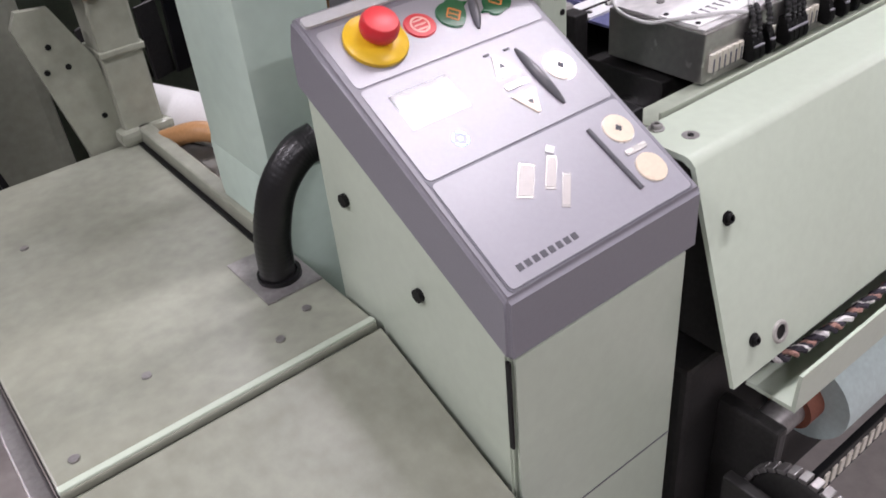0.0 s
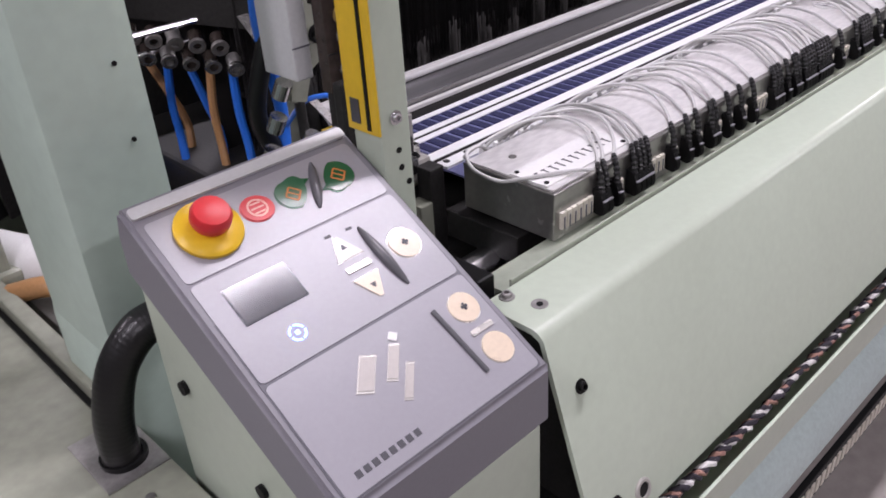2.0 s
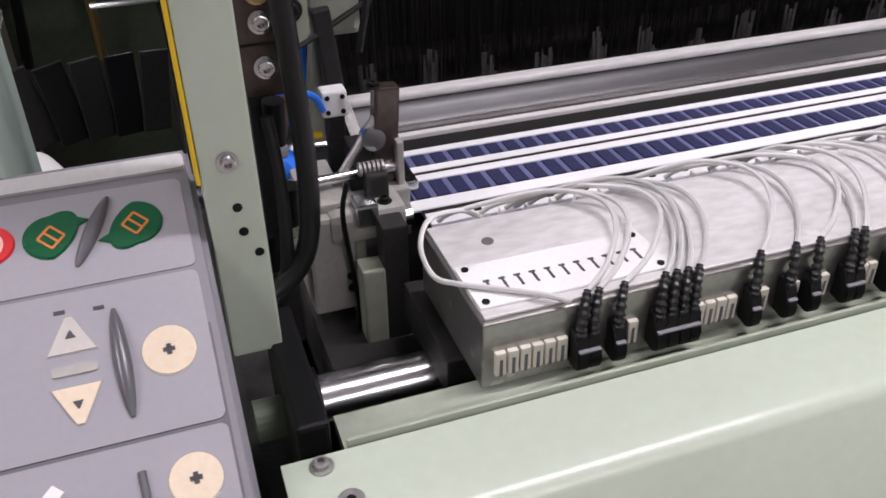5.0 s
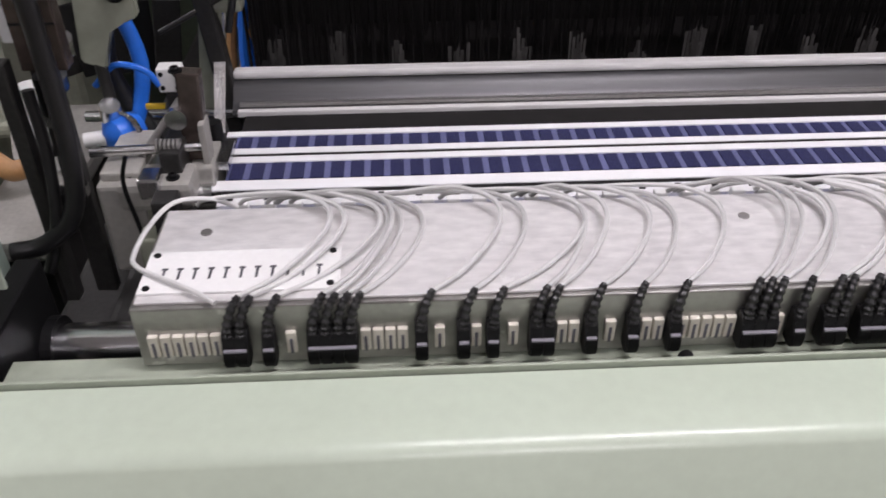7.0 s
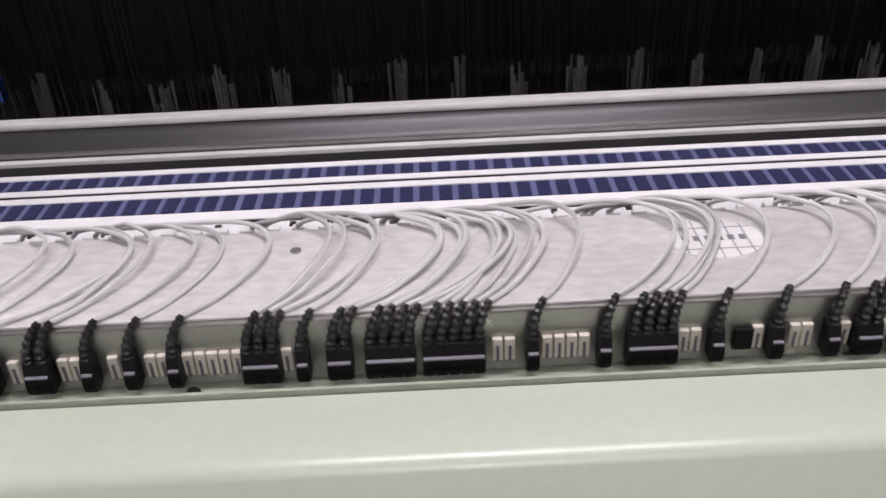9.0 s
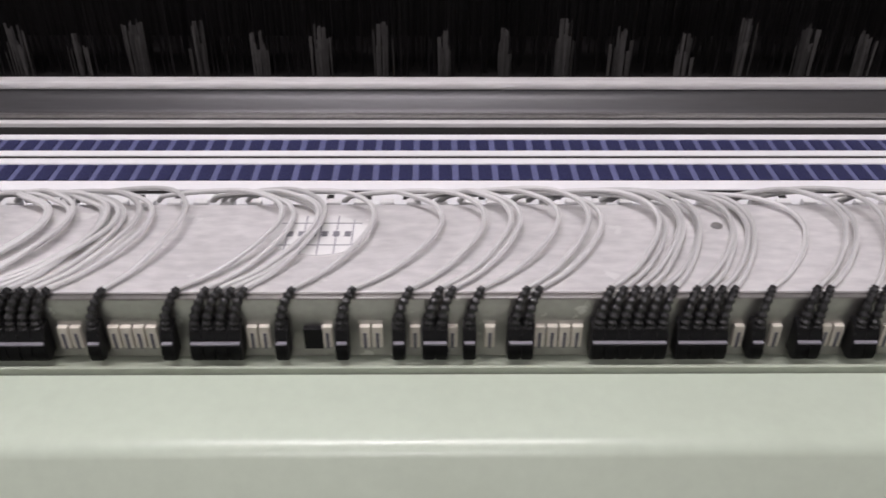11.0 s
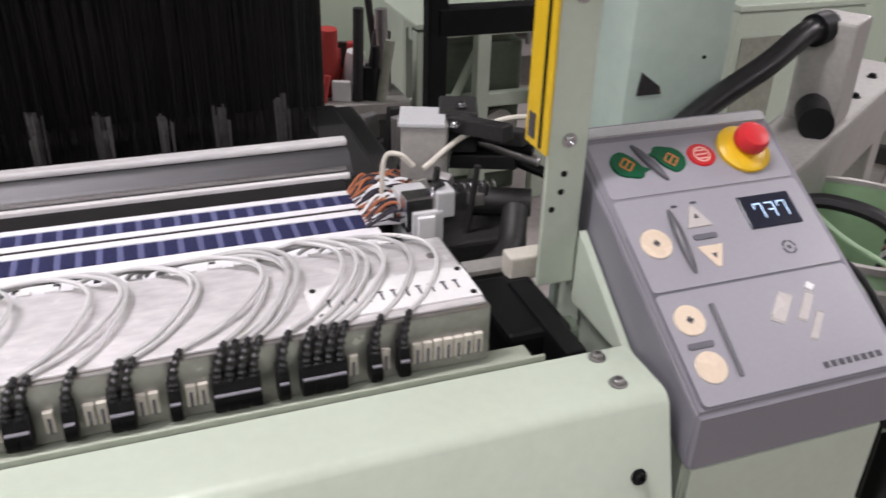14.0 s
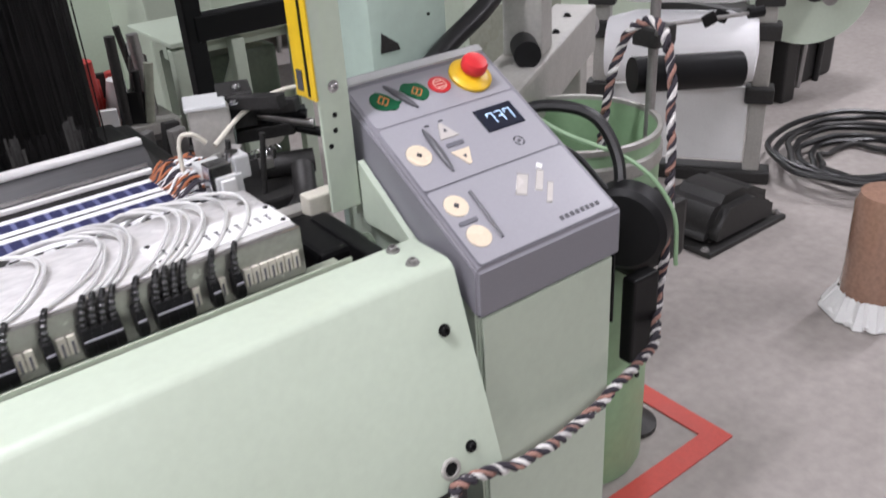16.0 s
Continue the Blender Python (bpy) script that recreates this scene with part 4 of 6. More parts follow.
def platform():
    p = thing("machine_platform", "scuffed sage green sheet metal machine casing with a seam and step", "machine casing", at=(0, 0, 0))
    part("upper_plate", B(-0.088, 0.306, 0.690, 1.42, 0.628, 0.640, 0.003), SAGE_WORN, p)
    bm = bmesh.new()
    prism(bm, [(0.686, 0.632), (0.682, 0.634), (0.300, 0.476), (0.300, 0.466), (0.686, 0.622)], "x", -0.088, 0.306)
    part("sloping_plate", bm, SAGE_WORN, p)
    part("seam_rib", B(-0.088, 0.306, 0.692, 0.702, 0.638, 0.6435, 0.002), SAGE, p)
    part("skirt", B(-0.086, 0.30, 0.31, 1.41, 0.02, 0.47), DARK, p)
    part("side_skirt", B(-0.090, -0.086, 0.69, 1.41, 0.30, 0.625), DARK, p)
    part("edge_rail", B(-0.115, -0.092, 0.40, 1.45, 0.585, 0.610, 0.003), DULL_STEEL, p)
    part("hole_plate", B(0.222, 0.304, 0.815, 0.935, 0.6402, 0.6425, 0.0008), DULL_STEEL, p)
    for x, y in ((0.05, 0.80), (0.20, 0.745), (-0.06, 0.73), (0.255, 0.775), (0.02, 1.2)):
        part("plate_screw", C((x, y, 0.640), (x, y, 0.6425), 0.006, seg=12), DULL_STEEL, p)
    bm = bmesh.new()
    prism(bm, [(0.200, 0.30), (0.200, 0.64), (0.150, 0.88), (0.165, 0.905), (0.215, 0.90), (0.262, 0.80), (0.275, 0.64), (0.275, 0.30)], "y", 1.43, 1.445)
    part("back_plate", bm, SAGE_WORN, p)
    for x, z in ((0.195, 0.84), (0.215, 0.80), (0.18, 0.80), (0.245, 0.70)):
        part("plate_bolt", C((x, 1.428, z), (x, 1.434, z), 0.005, seg=10), BLACK, p)
    ped = thing("machine_pedestal", "worn sage green square upright behind the machine casing", "pedestal", at=(0.302, 1.45, 0.0))
    part("shaft", B(-0.036, 0.036, -0.04, 0.04, 0.0, 0.925, 0.006), SAGE_WORN, ped)
    part("collar", B(-0.040, 0.040, -0.044, 0.044, 0.80, 0.812, 0.003), SAGE_WORN, ped)
    part("foot", B(-0.050, 0.050, -0.055, 0.055, 0.64, 0.668, 0.010), SAGE_WORN, ped)
    part("lid", B(-0.085, 0.075, -0.05, 0.06, 0.925, 0.937, 0.003), GREY_CAST, ped, "grey worn lid plate")
    big = thing("green_housing", "green painted machine housing behind the casing", "machine housing", at=(0.05, 1.95, 0.0))
    part("body", B(-0.10, 0.22, 0.0, 0.3, 0.0, 1.45, 0.03), SAGE_WORN, big)
    part("ledge", B(-0.10, 0.23, -0.05, 0.0, 0.93, 0.95, 0.004), GREY_CAST, big)
    part("frame_bar", B(0.286, 0.312, 0.94, 1.44, 0.640, 0.668, 0.004), SAGE_WORN, p)
    # thin black strip drawn as the shadow along the frame bar
    part("bar_shade", B(0.2770, 0.2855, 0.94, 1.42, 0.6402, 0.6440), BLACK, p)
    h = thing("rubber_hose", "thick black rubber cable hose bent into the machine casing", "hose", at=(0, 0, 0))
    bm = bmesh.new()
    pts = curve([(0.266, 0.862, 0.60), (0.263, 0.860, 0.66), (0.268, 0.858, 0.715), (0.288, 0.856, 0.772), (0.320, 0.850, 0.81), (0.350, 0.845, 0.82)], 20)
    tube(bm, pts, 0.0245, 20, lambda q: 1.0 + 0.012 * math.sin(q * 230))
    part("hose", bm, RUBBER, h, smooth=True)
    part("collar", lathe(bmesh.new(), [(0.0245, 0), (0.030, 0), (0.030, 0.007), (0.0245, 0.007)], Matrix.Translation((0.265, 0.861, 0.6425)), 24, True), BLACK, h, smooth=True)


# ---- braided waste cord ----
def cord():
    c = thing("braided_cord", "twisted cord of dark, rose and white waste yarn", "cord", at=(0, 0, 0))
    line = curve([(0.70, 0.425, 0.560), (0.78, 0.385, 0.505), (1.4, 0.382, 0.492), (2.2, 0.382, 0.492), (2.92, 0.382, 0.500), (3.00, 0.372, 0.548), (3.12, 0.375, 0.515), (3.25, 0.40, 0.490), (3.40, 0.43, 0.495), (3.52, 0.47, 0.485), (3.60, 0.53, 0.50), (3.63, 0.545, 0.58), (3.64, 0.55, 0.70), (3.655, 0.57, 0.85), (3.675, 0.60, 0.96), (3.70, 0.66, 1.0), (3.70, 0.72, 0.96), (3.69, 0.75, 0.85), (3.68, 0.76, 0.70)], 40)
    for k, (mat, name) in enumerate(((ROPE_DARK, "dark_strand"), (ROPE_PINK, "rose_strand"), (ROPE_DARK, "dark_strand"), (ROPE_WHITE, "white_strand"))):
        pts, run = [], 0.0
        for i, p in enumerate(line):
            if i:
                run += (p - line[i - 1]).length
            d = (line[min(i + 1, len(line) - 1)] - line[max(i - 1, 0)]).normalized()
            side = d.cross(Vector((0, 0, 1))).normalized() if abs(d.z) < 0.98 else Vector((1, 0, 0))
            a = run / 0.052 * 2 * math.pi + k * math.pi / 2 + 0.7 * math.sin(run * 41 + k * 2.1) + 0.5 * math.sin(run * 97 + k)
            pts.append(p + (side * math.cos(a) + d.cross(side) * math.sin(a)) * (0.0050 + 0.0012 * math.sin(run * 63 + k * 1.7)))
        part(name, tube(bmesh.new(), pts, 0.0046 if k != 1 else 0.0040, 7), mat, c, smooth=True)


hall()
console(0.310, 1, False)
console(3.390, -1, True)
front_cover()
machine_bed()
solenoid_box()
plugs_and_cables()
woven_web()
REED = reed()
WIRES = harness()
guard_posts()
columns()
platform()
cord()


# ---- weft insertion gear at the two ends of the web ----
def left_gear():
    g = thing("valve_bracket", "brown steel bracket plate with socket screws and valves", "bracket", at=(0.668, 0.86, 0.70))
    part("plate", B(-0.012, 0.037, 0.0, 0.022, 0.305, 0.60, 0.002), BROWN_STEEL, g)
    part("stem", B(-0.006, 0.020, 0.004, 0.020, 0.0, 0.306, 0.002), DARK, g)
    part("joint", B(-0.0115, 0.0365, -0.001, 0.0005, 0.356, 0.3585), BLACK, g)
    for z, mat in ((0.405, BRASS), (0.378, STEEL), (0.335, STEEL), (0.46, STEEL), (0.52, BRASS)):
        bolt("screw", (0.014, -0.001, z), (0, -1, 0), 0.0075, g, mat)
    for x, z in ((0.013, 0.262), (0.016, 0.17), (-0.010, 0.12)):
        v = part("valve", C((x, -0.012, z), (x + 0.002, -0.016, z + 0.045), 0.011, seg=16), BLACK, g, smooth=True)
        part("nut", C((x, -0.0115, z - 0.014), (x, -0.012, z), 0.0115, seg=6), STEEL, v)
    part("side_cover", B(-0.040, -0.013, 0.035, 0.11, 0.322, 0.60, 0.003), LIP_GREY, g, "pale grey metal block")
    part("cover_joint", B(-0.0405, -0.0125, 0.0345, 0.036, 0.365, 0.3675), GREY_LINE, g)
    part("dark_plate", B(-0.026, -0.010, -0.04, -0.02, 0.02, 0.33, 0.003), DARK, g)
    h = thing("black_hose", "black rubber hose bent beside the valves", "hose", at=(0, 0, 0))
    part("hose", tube(bmesh.new(), curve([(0.690, 0.83, 1.25), (0.700, 0.82, 1.05), (0.702, 0.81, 0.93), (0.690, 0.80, 0.86), (0.655, 0.79, 0.828), (0.62, 0.78, 0.825)], 12), 0.0105, 12), RUBBER, h, smooth=True)
    part("second_hose", tube(bmesh.new(), curve([(0.672, 0.825, 1.0), (0.676, 0.815, 0.93), (0.670, 0.80, 0.85), (0.650, 0.79, 0.79)], 12), 0.007, 10), RUBBER, h, smooth=True)
    b = thing("gear_case", "grey cast metal gear case beside the web", "gear case", at=(0.727, 0.85, 0.742))
    part("case", B(-0.026, 0.026, 0.0, 0.12, 0.0, 0.122, 0.005), GREY_CAST, b)
    part("top", B(-0.022, 0.024, 0.012, 0.12, 0.1215, 0.133, 0.003), GREY_CAST, b)
    for z in (0.03, 0.046):
        part("port", C((0.018, -0.002, z), (0.018, 0.004, z), 0.005, seg=12), BLACK, b)
    part("side_strip", B(0.026, 0.038, 0.004, 0.10, 0.0, 0.12, 0.002), SAGE_WORN, b)
    part("cable", tube(bmesh.new(), curve([(0.020, -0.006, 0.165), (0.012, -0.010, 0.13), (0.018, -0.008, 0.06), (0.022, -0.008, -0.02), (0.0, -0.03, -0.05)], 8), 0.0028, 6), BLACK, b)
    for x, mat, w in ((0.762, SAGE_WORN, 0.013), (0.787, DARK, 0.014)):
        q = thing("upright_strut", "narrow upright metal strut behind the aluminium box", "strut", at=(x, 0.81, 0.70))
        part("strut", B(-w, w, 0.0, 0.03, 0.0, 0.115 if mat is SAGE_WORN else 0.165, 0.003), mat, q)
    t = thing("web_holder", "small steel clamp holding the web edge", "clamp", "web holders", at=(0.815, 0.93, 0.80))
    part("block", B(-0.014, 0.014, -0.04, 0.03, 0.0, 0.062, 0.003), GREY_CAST, t)
    part("arm", B(-0.040, -0.016, -0.06, 0.05, 0.02, 0.095, 0.003), DARK, t)
    part("jaw", B(-0.006, 0.030, -0.02, 0.04, 0.046, 0.058, 0.002), STEEL, t)
    part("knob", C((0.004, 0.05, 0.050), (0.004, 0.05, 0.078), 0.010, seg=14), BLACK, t, smooth=True)
    part("roller", C((-0.03, -0.045, 0.030), (0.012, -0.045, 0.030), 0.012, seg=16), STEEL, t, smooth=True)
    bolt("screw", (0.004, -0.012, 0.062), (0, 0, 1), 0.005, t, BLACK)
    sg = thing("selvedge_cutter", "worn steel selvedge cutter with rods and springs at the web edge", "cutter", at=(0.80, 0.90, 0.80))
    part("upright", B(-0.012, 0.016, 0.012, 0.034, 0.0, 0.175, 0.003, pose(0, 0, 0, 0, 4, 0)), BROWN_STEEL, sg)
    part("side_plate", B(0.018, 0.026, 0.0, 0.03, 0.02, 0.115, 0.002), GREY_CAST, sg)
    part("front_lump", B(-0.075, 0.012, -0.055, 0.0, 0.030, 0.068, 0.010), GREY_CAST, sg)
    part("lower_lump", B(-0.095, -0.040, -0.045, 0.02, 0.0, 0.046, 0.008), DULL_STEEL, sg)
    part("bright_clamp", B(-0.046, -0.022, -0.062, -0.030, 0.052, 0.078, 0.003), STEEL, sg)
    part("long_rod", C((-0.11, -0.01, 0.088), (0.02, 0.01, 0.082), 0.006, seg=10), STEEL, sg, smooth=True)
    part("slant_rod", C((-0.065, 0.0, 0.06), (0.0, 0.02, 0.14), 0.005, seg=10), DULL_STEEL, sg, smooth=True)
    part("pivot", C((-0.006, 0.004, 0.120), (-0.006, 0.022, 0.120), 0.013, seg=18), STEEL, sg, smooth=True)
    for k in range(6):
        part("spring_ring", C((-0.030 + k * 0.005, -0.012, 0.096), (-0.027 + k * 0.005, -0.012, 0.096), 0.008, seg=12), DULL_STEEL, sg)
    for x, y, z in ((-0.06, -0.03, 0.068), (-0.01, -0.04, 0.068), (-0.07, 0.0, 0.047), (0.0, 0.02, 0.175)):
        bolt("screw", (x, y, z), (0, 0, 1), 0.0055, sg, BLACK)
    gb = thing("green_bracket", "sage green cast bracket above the web end", "bracket", at=(0.70, 0.985, 0.93))
    bm = bmesh.new()
    prism(bm, [(-0.03, 0.03), (0.0, 0.02), (0.012, 0.07), (0.05, 0.085), (0.05, 0.15), (0.02, 0.16), (0.015, 0.30), (-0.025, 0.30), (-0.02, 0.12)], "y", 0.0, 0.016)
    bmesh.ops.bevel(bm, geom=list(bm.edges), offset=0.003, segments=2, affect="EDGES")
    part("casting", bm, SAGE_WORN, gb)
    part("stem", C((-0.005, 0.008, -0.18), (-0.010, 0.008, 0.05), 0.008, seg=10), DARK, gb, smooth=True)
    bolt("bolt", (0.03, -0.001, 0.118), (0, -1, 0), 0.009, gb, BLACK)
    bolt("bolt", (-0.003, -0.001, 0.20), (0, -1, 0), 0.007, gb, STEEL)
    n = thing("nozzle_block", "small white four-hole block with a blue air hose", "nozzle", at=(0.771, 1.0, 0.788))
    part("block", B(-0.015, 0.015, -0.012, 0.012, 0.128, 0.160, 0.003), WHITE, n)
    for x in (-0.009, 0.009):
        for z in (0.135, 0.153):
            part("hole", C((x, -0.0135, z), (x, -0.011, z), 0.003, seg=10), BLACK, n)
    part("stem", B(-0.010, 0.012, -0.006, 0.014, 0.0, 0.128, 0.003), DARK, n)
    part("air_hose", tube(bmesh.new(), curve([(-0.014, -0.010, 0.138), (-0.024, -0.014, 0.158), (-0.045, -0.012, 0.166), (-0.070, 0.0, 0.160), (-0.10, 0.01, 0.13)], 10), 0.0042, 8), BLUE_HOSE, n, "bright blue air hose", smooth=True)
    part("yellow_tag", B(-0.040, -0.016, 0.0, 0.006, 0.10, 0.106), YELLOW, n)
    k = thing("levers", "green and dark levers and rods behind the web end", "machine levers", at=(0.80, 1.15, 0.70))
    part("green_lever", B(-0.055, -0.025, 0.0, 0.03, 0.10, 0.40, 0.005, pose(0, 0, 0, 0, 8, 0)), SAGE_WORN, k)
    part("lever_head", B(-0.02, 0.045, -0.01, 0.03, 0.26, 0.33, 0.008), SAGE_WORN, k)
    part("rod", C((-0.07, -0.02, 0.24), (0.07, -0.01, 0.31), 0.004, seg=8), DARK, k)
    part("dark_lever", B(0.01, 0.035, -0.02, 0.01, 0.02, 0.30, 0.004, pose(0, 0, 0, 0, -6, 0)), DARK, k)
    part("black_hose", tube(bmesh.new(), curve([(0.03, -0.03, 0.60), (0.035, -0.04, 0.42), (0.05, -0.04, 0.34), (0.03, -0.05, 0.25)], 10), 0.005, 8), RUBBER, k)
    part("bar", C((-0.20, -0.02, 0.115), (0.02, -0.02, 0.115), 0.008, seg=12), STEEL, k, smooth=True)
    hb = thing("hose_bundle", "bundle of thick black and blue hoses behind the post", "hoses", at=(0, 0, 0))
    rng = random.Random(17)
    for i in range(2):
        x, y = rng.uniform(0.68, 0.71), rng.uniform(1.02, 1.10)
        pts = [(x + rng.uniform(-0.03, 0.03), y + rng.uniform(-0.03, 0.03), z) for z in (1.45, 1.25, 1.08, 0.92, 0.80, 0.68)]
        part("hose", tube(bmesh.new(), curve(pts, 8), rng.uniform(0.008, 0.016), 10), BLUE_HOSE if i in (1, 3) else RUBBER, hb, smooth=True)
    for i in range(6):
        part("chrome_joint", C((0.60 + i * 0.018, 0.985, 0.84 + 0.045 * (i % 4)), (0.605 + i * 0.018, 0.975, 0.862 + 0.045 * (i % 4)), 0.013, seg=14), STEEL, hb, smooth=True)
    # bundle of pale warp threads drawn to the web's edge
    bm = bmesh.new()
    for i in range(9):
        tube(bm, [(0.775 + i * 0.003, 1.27, 1.02), (0.792 + i * 0.002, 1.20, 0.935), (0.806 + i * 0.0016, 1.03, 0.836)], 0.0006, 4)
    tagged(part("edge_threads", bm, ROPE_WHITE), "pale selvedge threads drawn to the web edge", "yarn", kind="stuff")


def manifold():
    m = thing("air_manifold", "dark manifold with brass fittings above blue and tan hoses", "air manifold", at=(0, 0, 0))
    a, b = Vector((0.715, 1.62, 0.965)), Vector((0.87, 1.25, 0.955))
    d = (b - a).normalized()
    rot = d.to_track_quat("X", "Z").to_matrix().to_4x4()
    part("rail", B(-0.12, 0.33, -0.02, 0.03, 0.02, 0.10, 0.003, Matrix.Translation(a) @ rot), DARK, m)
    part("scale_strip", B(-0.08, 0.31, -0.0235, -0.0205, 0.075, 0.092, 0, Matrix.Translation(a) @ rot), WHITE, m)
    rng = random.Random(8)
    for row, dz in ((0, 0.0), (1, -0.035)):
        for i in range(6):
            p = a + d * (-0.02 + i * 0.05 + row * 0.02) + Vector((-0.01, -0.02 - 0.012 * row, dz))
            f = part("fitting", C(p, p + Vector((-0.012, -0.026, -0.012)), 0.014, 0.012, 12), BROWN_STEEL if (i + row) % 3 else DULL_STEEL, m, smooth=True)
            part("collar", lathe(bmesh.new(), [(0.008, 0.0), (0.0155, 0.0), (0.0165, 0.004), (0.0155, 0.008), (0.008, 0.008)], Matrix.Translation(p + Vector((-0.011, -0.024, -0.011))) @ Vector((-0.012, -0.026, -0.012)).to_track_quat("Z", "Y").to_matrix().to_4x4(), 14, True), STEEL if row else DULL_STEEL, f, smooth=True)
    for i in range(6):
        p = a + d * (-0.02 + i * 0.05) + Vector((0, -0.035, -0.06))
        sw = rng.uniform(-0.02, 0.03)
        part("hose", tube(bmesh.new(), curve([p, p + Vector((sw, -0.01, -0.08)), p + Vector((sw * 1.5, -0.03, -0.16)), p + Vector((sw - 0.04, -0.09, -0.27)), p + Vector((sw - 0.10, -0.14, -0.33))], 8), 0.0085, 8), (BLUE_HOSE, TAN_HOSE, BLUE_HOSE, BLUE_HOSE, TAN_HOSE)[i % 5], m, smooth=True)
    part("rod", C((0.50, 1.45, 0.98), (0.80, 1.42, 0.99), 0.006, seg=8), STEEL, m)
    part("second_rod", C((0.50, 1.55, 0.92), (0.82, 1.50, 0.93), 0.005, seg=8), STEEL, m)
    f = thing("yarn_feeder", "clear blue yarn feeder head with a white nose", "yarn feeder", at=(0.70, 0.98, 0.865))
    part("head", lathe(bmesh.new(), [(0.004, -0.03), (0.020, -0.025), (0.026, -0.005), (0.024, 0.012), (0.010, 0.022)], pose(0, 0, 0, 90, 0, -40), 20), BLUE_HOSE, f, smooth=True)
    part("nose", C((-0.045, -0.01, -0.004), (-0.012, -0.004, -0.002), 0.010, seg=12), WHITE, f, smooth=True)
    part("rim", lathe(bmesh.new(), [(0.027, -0.004), (0.030, 0.0), (0.027, 0.004)], pose(0.01, 0, 0, 90, 0, -40), 20, True), STEEL, f, smooth=True)


def right_gear():
    t = thing("web_holder", "small steel clamp holding the web edge", "clamp", "web holders", at=(2.945, 0.90, 0.80))
    part("block", B(-0.022, 0.022, -0.05, 0.05, 0.0, 0.075, 0.004), LIP_GREY, t)
    part("side_block", B(0.012, 0.038, -0.048, -0.012, 0.062, 0.100, 0.003), LIP_GREY, t)
    part("front_tab", B(-0.016, 0.008, -0.056, -0.046, 0.03, 0.07, 0.002), WHITE, t)
    part("jaw", B(-0.030, 0.010, -0.045, -0.015, 0.045, 0.095, 0.003), STEEL, t)
    part("post", C((0.018, -0.03, 0.07), (0.018, -0.03, 0.105), 0.011, seg=14), STEEL, t, smooth=True)
    part("hose", tube(bmesh.new(), curve([(-0.035, 0.06, 0.04), (-0.030, 0.06, 0.11), (-0.012, 0.05, 0.120), (0.01, 0.05, 0.10)], 8), 0.0038, 8), CREAM, t, smooth=True)
    g = thing("rapier_clamp", "dark steel weft clamp assembly with black levers", "weft clamp", at=(3.0, 1.02, 0.78))
    part("grey_block", B(-0.040, 0.030, -0.02, 0.06, 0.07, 0.155, 0.004, pose(0, 0, 0, 0, 0, -20)), GREY_CAST, g)
    part("top_block", B(0.015, 0.075, 0.02, 0.10, 0.10, 0.165, 0.004, pose(0, 0, 0, 0, 0, -20)), DARK, g)
    rng = random.Random(31)
    for i in range(14):
        x, y, z = rng.uniform(-0.05, 0.10), rng.uniform(-0.10, 0.06), rng.uniform(0.0, 0.11)
        part("lug", B(-0.012, 0.012, -0.007, 0.007, -0.009, 0.009, 0.002, pose(x, y, z, rng.uniform(-30, 30), 0, rng.uniform(-50, 50))), (DARK, GREY_CAST, DULL_STEEL, DARK)[i % 4], g)
    for i in range(5):
        x, y = rng.uniform(-0.04, 0.09), rng.uniform(-0.10, 0.02)
        part("pin", C((x, y, 0.0), (x + 0.01, y - 0.01, 0.12), 0.005, seg=10), STEEL if i % 2 else DARK, g, smooth=True)
    for i, (x, z, l) in enumerate(((0.02, 0.14, 0.17), (0.05, 0.12, 0.15), (0.07, 0.095, 0.13), (0.03, 0.07, 0.14))):
        part("lever", B(-0.012, 0.012, -l, 0.0, -0.012, 0.012, 0.003, pose(x, 0.06, z, -8, 0, 24 + i * 9)), DARK, g)
    part("cap_plate", B(-0.044, 0.026, -0.024, 0.052, 0.155, 0.162, 0.002, pose(0, 0, 0, 0, 0, -20)), LIP_GREY, g)
    for i in range(3):
        part("push_rod", C((0.055 + i * 0.022, 0.02, 0.135 - i * 0.018), (0.15 + i * 0.012, -0.055, 0.115 - i * 0.02), 0.009, seg=12), BLACK if i != 1 else DULL_STEEL, g, smooth=True)
    part("coil_spring", tube(bmesh.new(), [(0.01 + 0.0012 * q, -0.07 + 0.008 * math.cos(q * 0.8), 0.075 + 0.008 * math.sin(q * 0.8)) for q in range(60)], 0.0014, 5), STEEL, g, smooth=True)
    part("cylinder", C((0.06, -0.02, 0.03), (0.15, -0.06, 0.03), 0.022, seg=18), DARK, g, smooth=True)
    part("base", B(-0.06, 0.12, -0.12, 0.10, -0.08, 0.01, 0.006), DARK, g)
    for x, y, z in ((0.03, -0.03, 0.158), (0.06, 0.02, 0.168), (0.0, -0.05, 0.09)):
        bolt("screw", (x, y, z), (0, 0, 1), 0.006, g, STEEL)
    k = thing("guide_track", "dark curved guide track below the weft clamp", "guide track", at=(0, 0, 0))
    part("track", tube(bmesh.new(), curve([(2.95, 0.80, 0.79), (3.02, 0.84, 0.77), (3.08, 0.88, 0.78), (3.11, 0.93, 0.82)], 10), 0.020, 10), DARK, k, smooth=True)
    part("slide", B(2.985, 3.06, 0.80, 0.83, 0.795, 0.803, 0.001), GREY_CAST, k)
    part("wedge", B(3.03, 3.085, 0.765, 0.795, 0.80, 0.835, 0.004, None), CREAM, k)
    c = thing("black_cover", "black plastic cover beside the post foot", "cover", at=(3.02, 0.70, 0.72))
    part("cover", B(-0.045, 0.04, -0.06, 0.08, 0.0, 0.085, 0.008), BLACK, c)
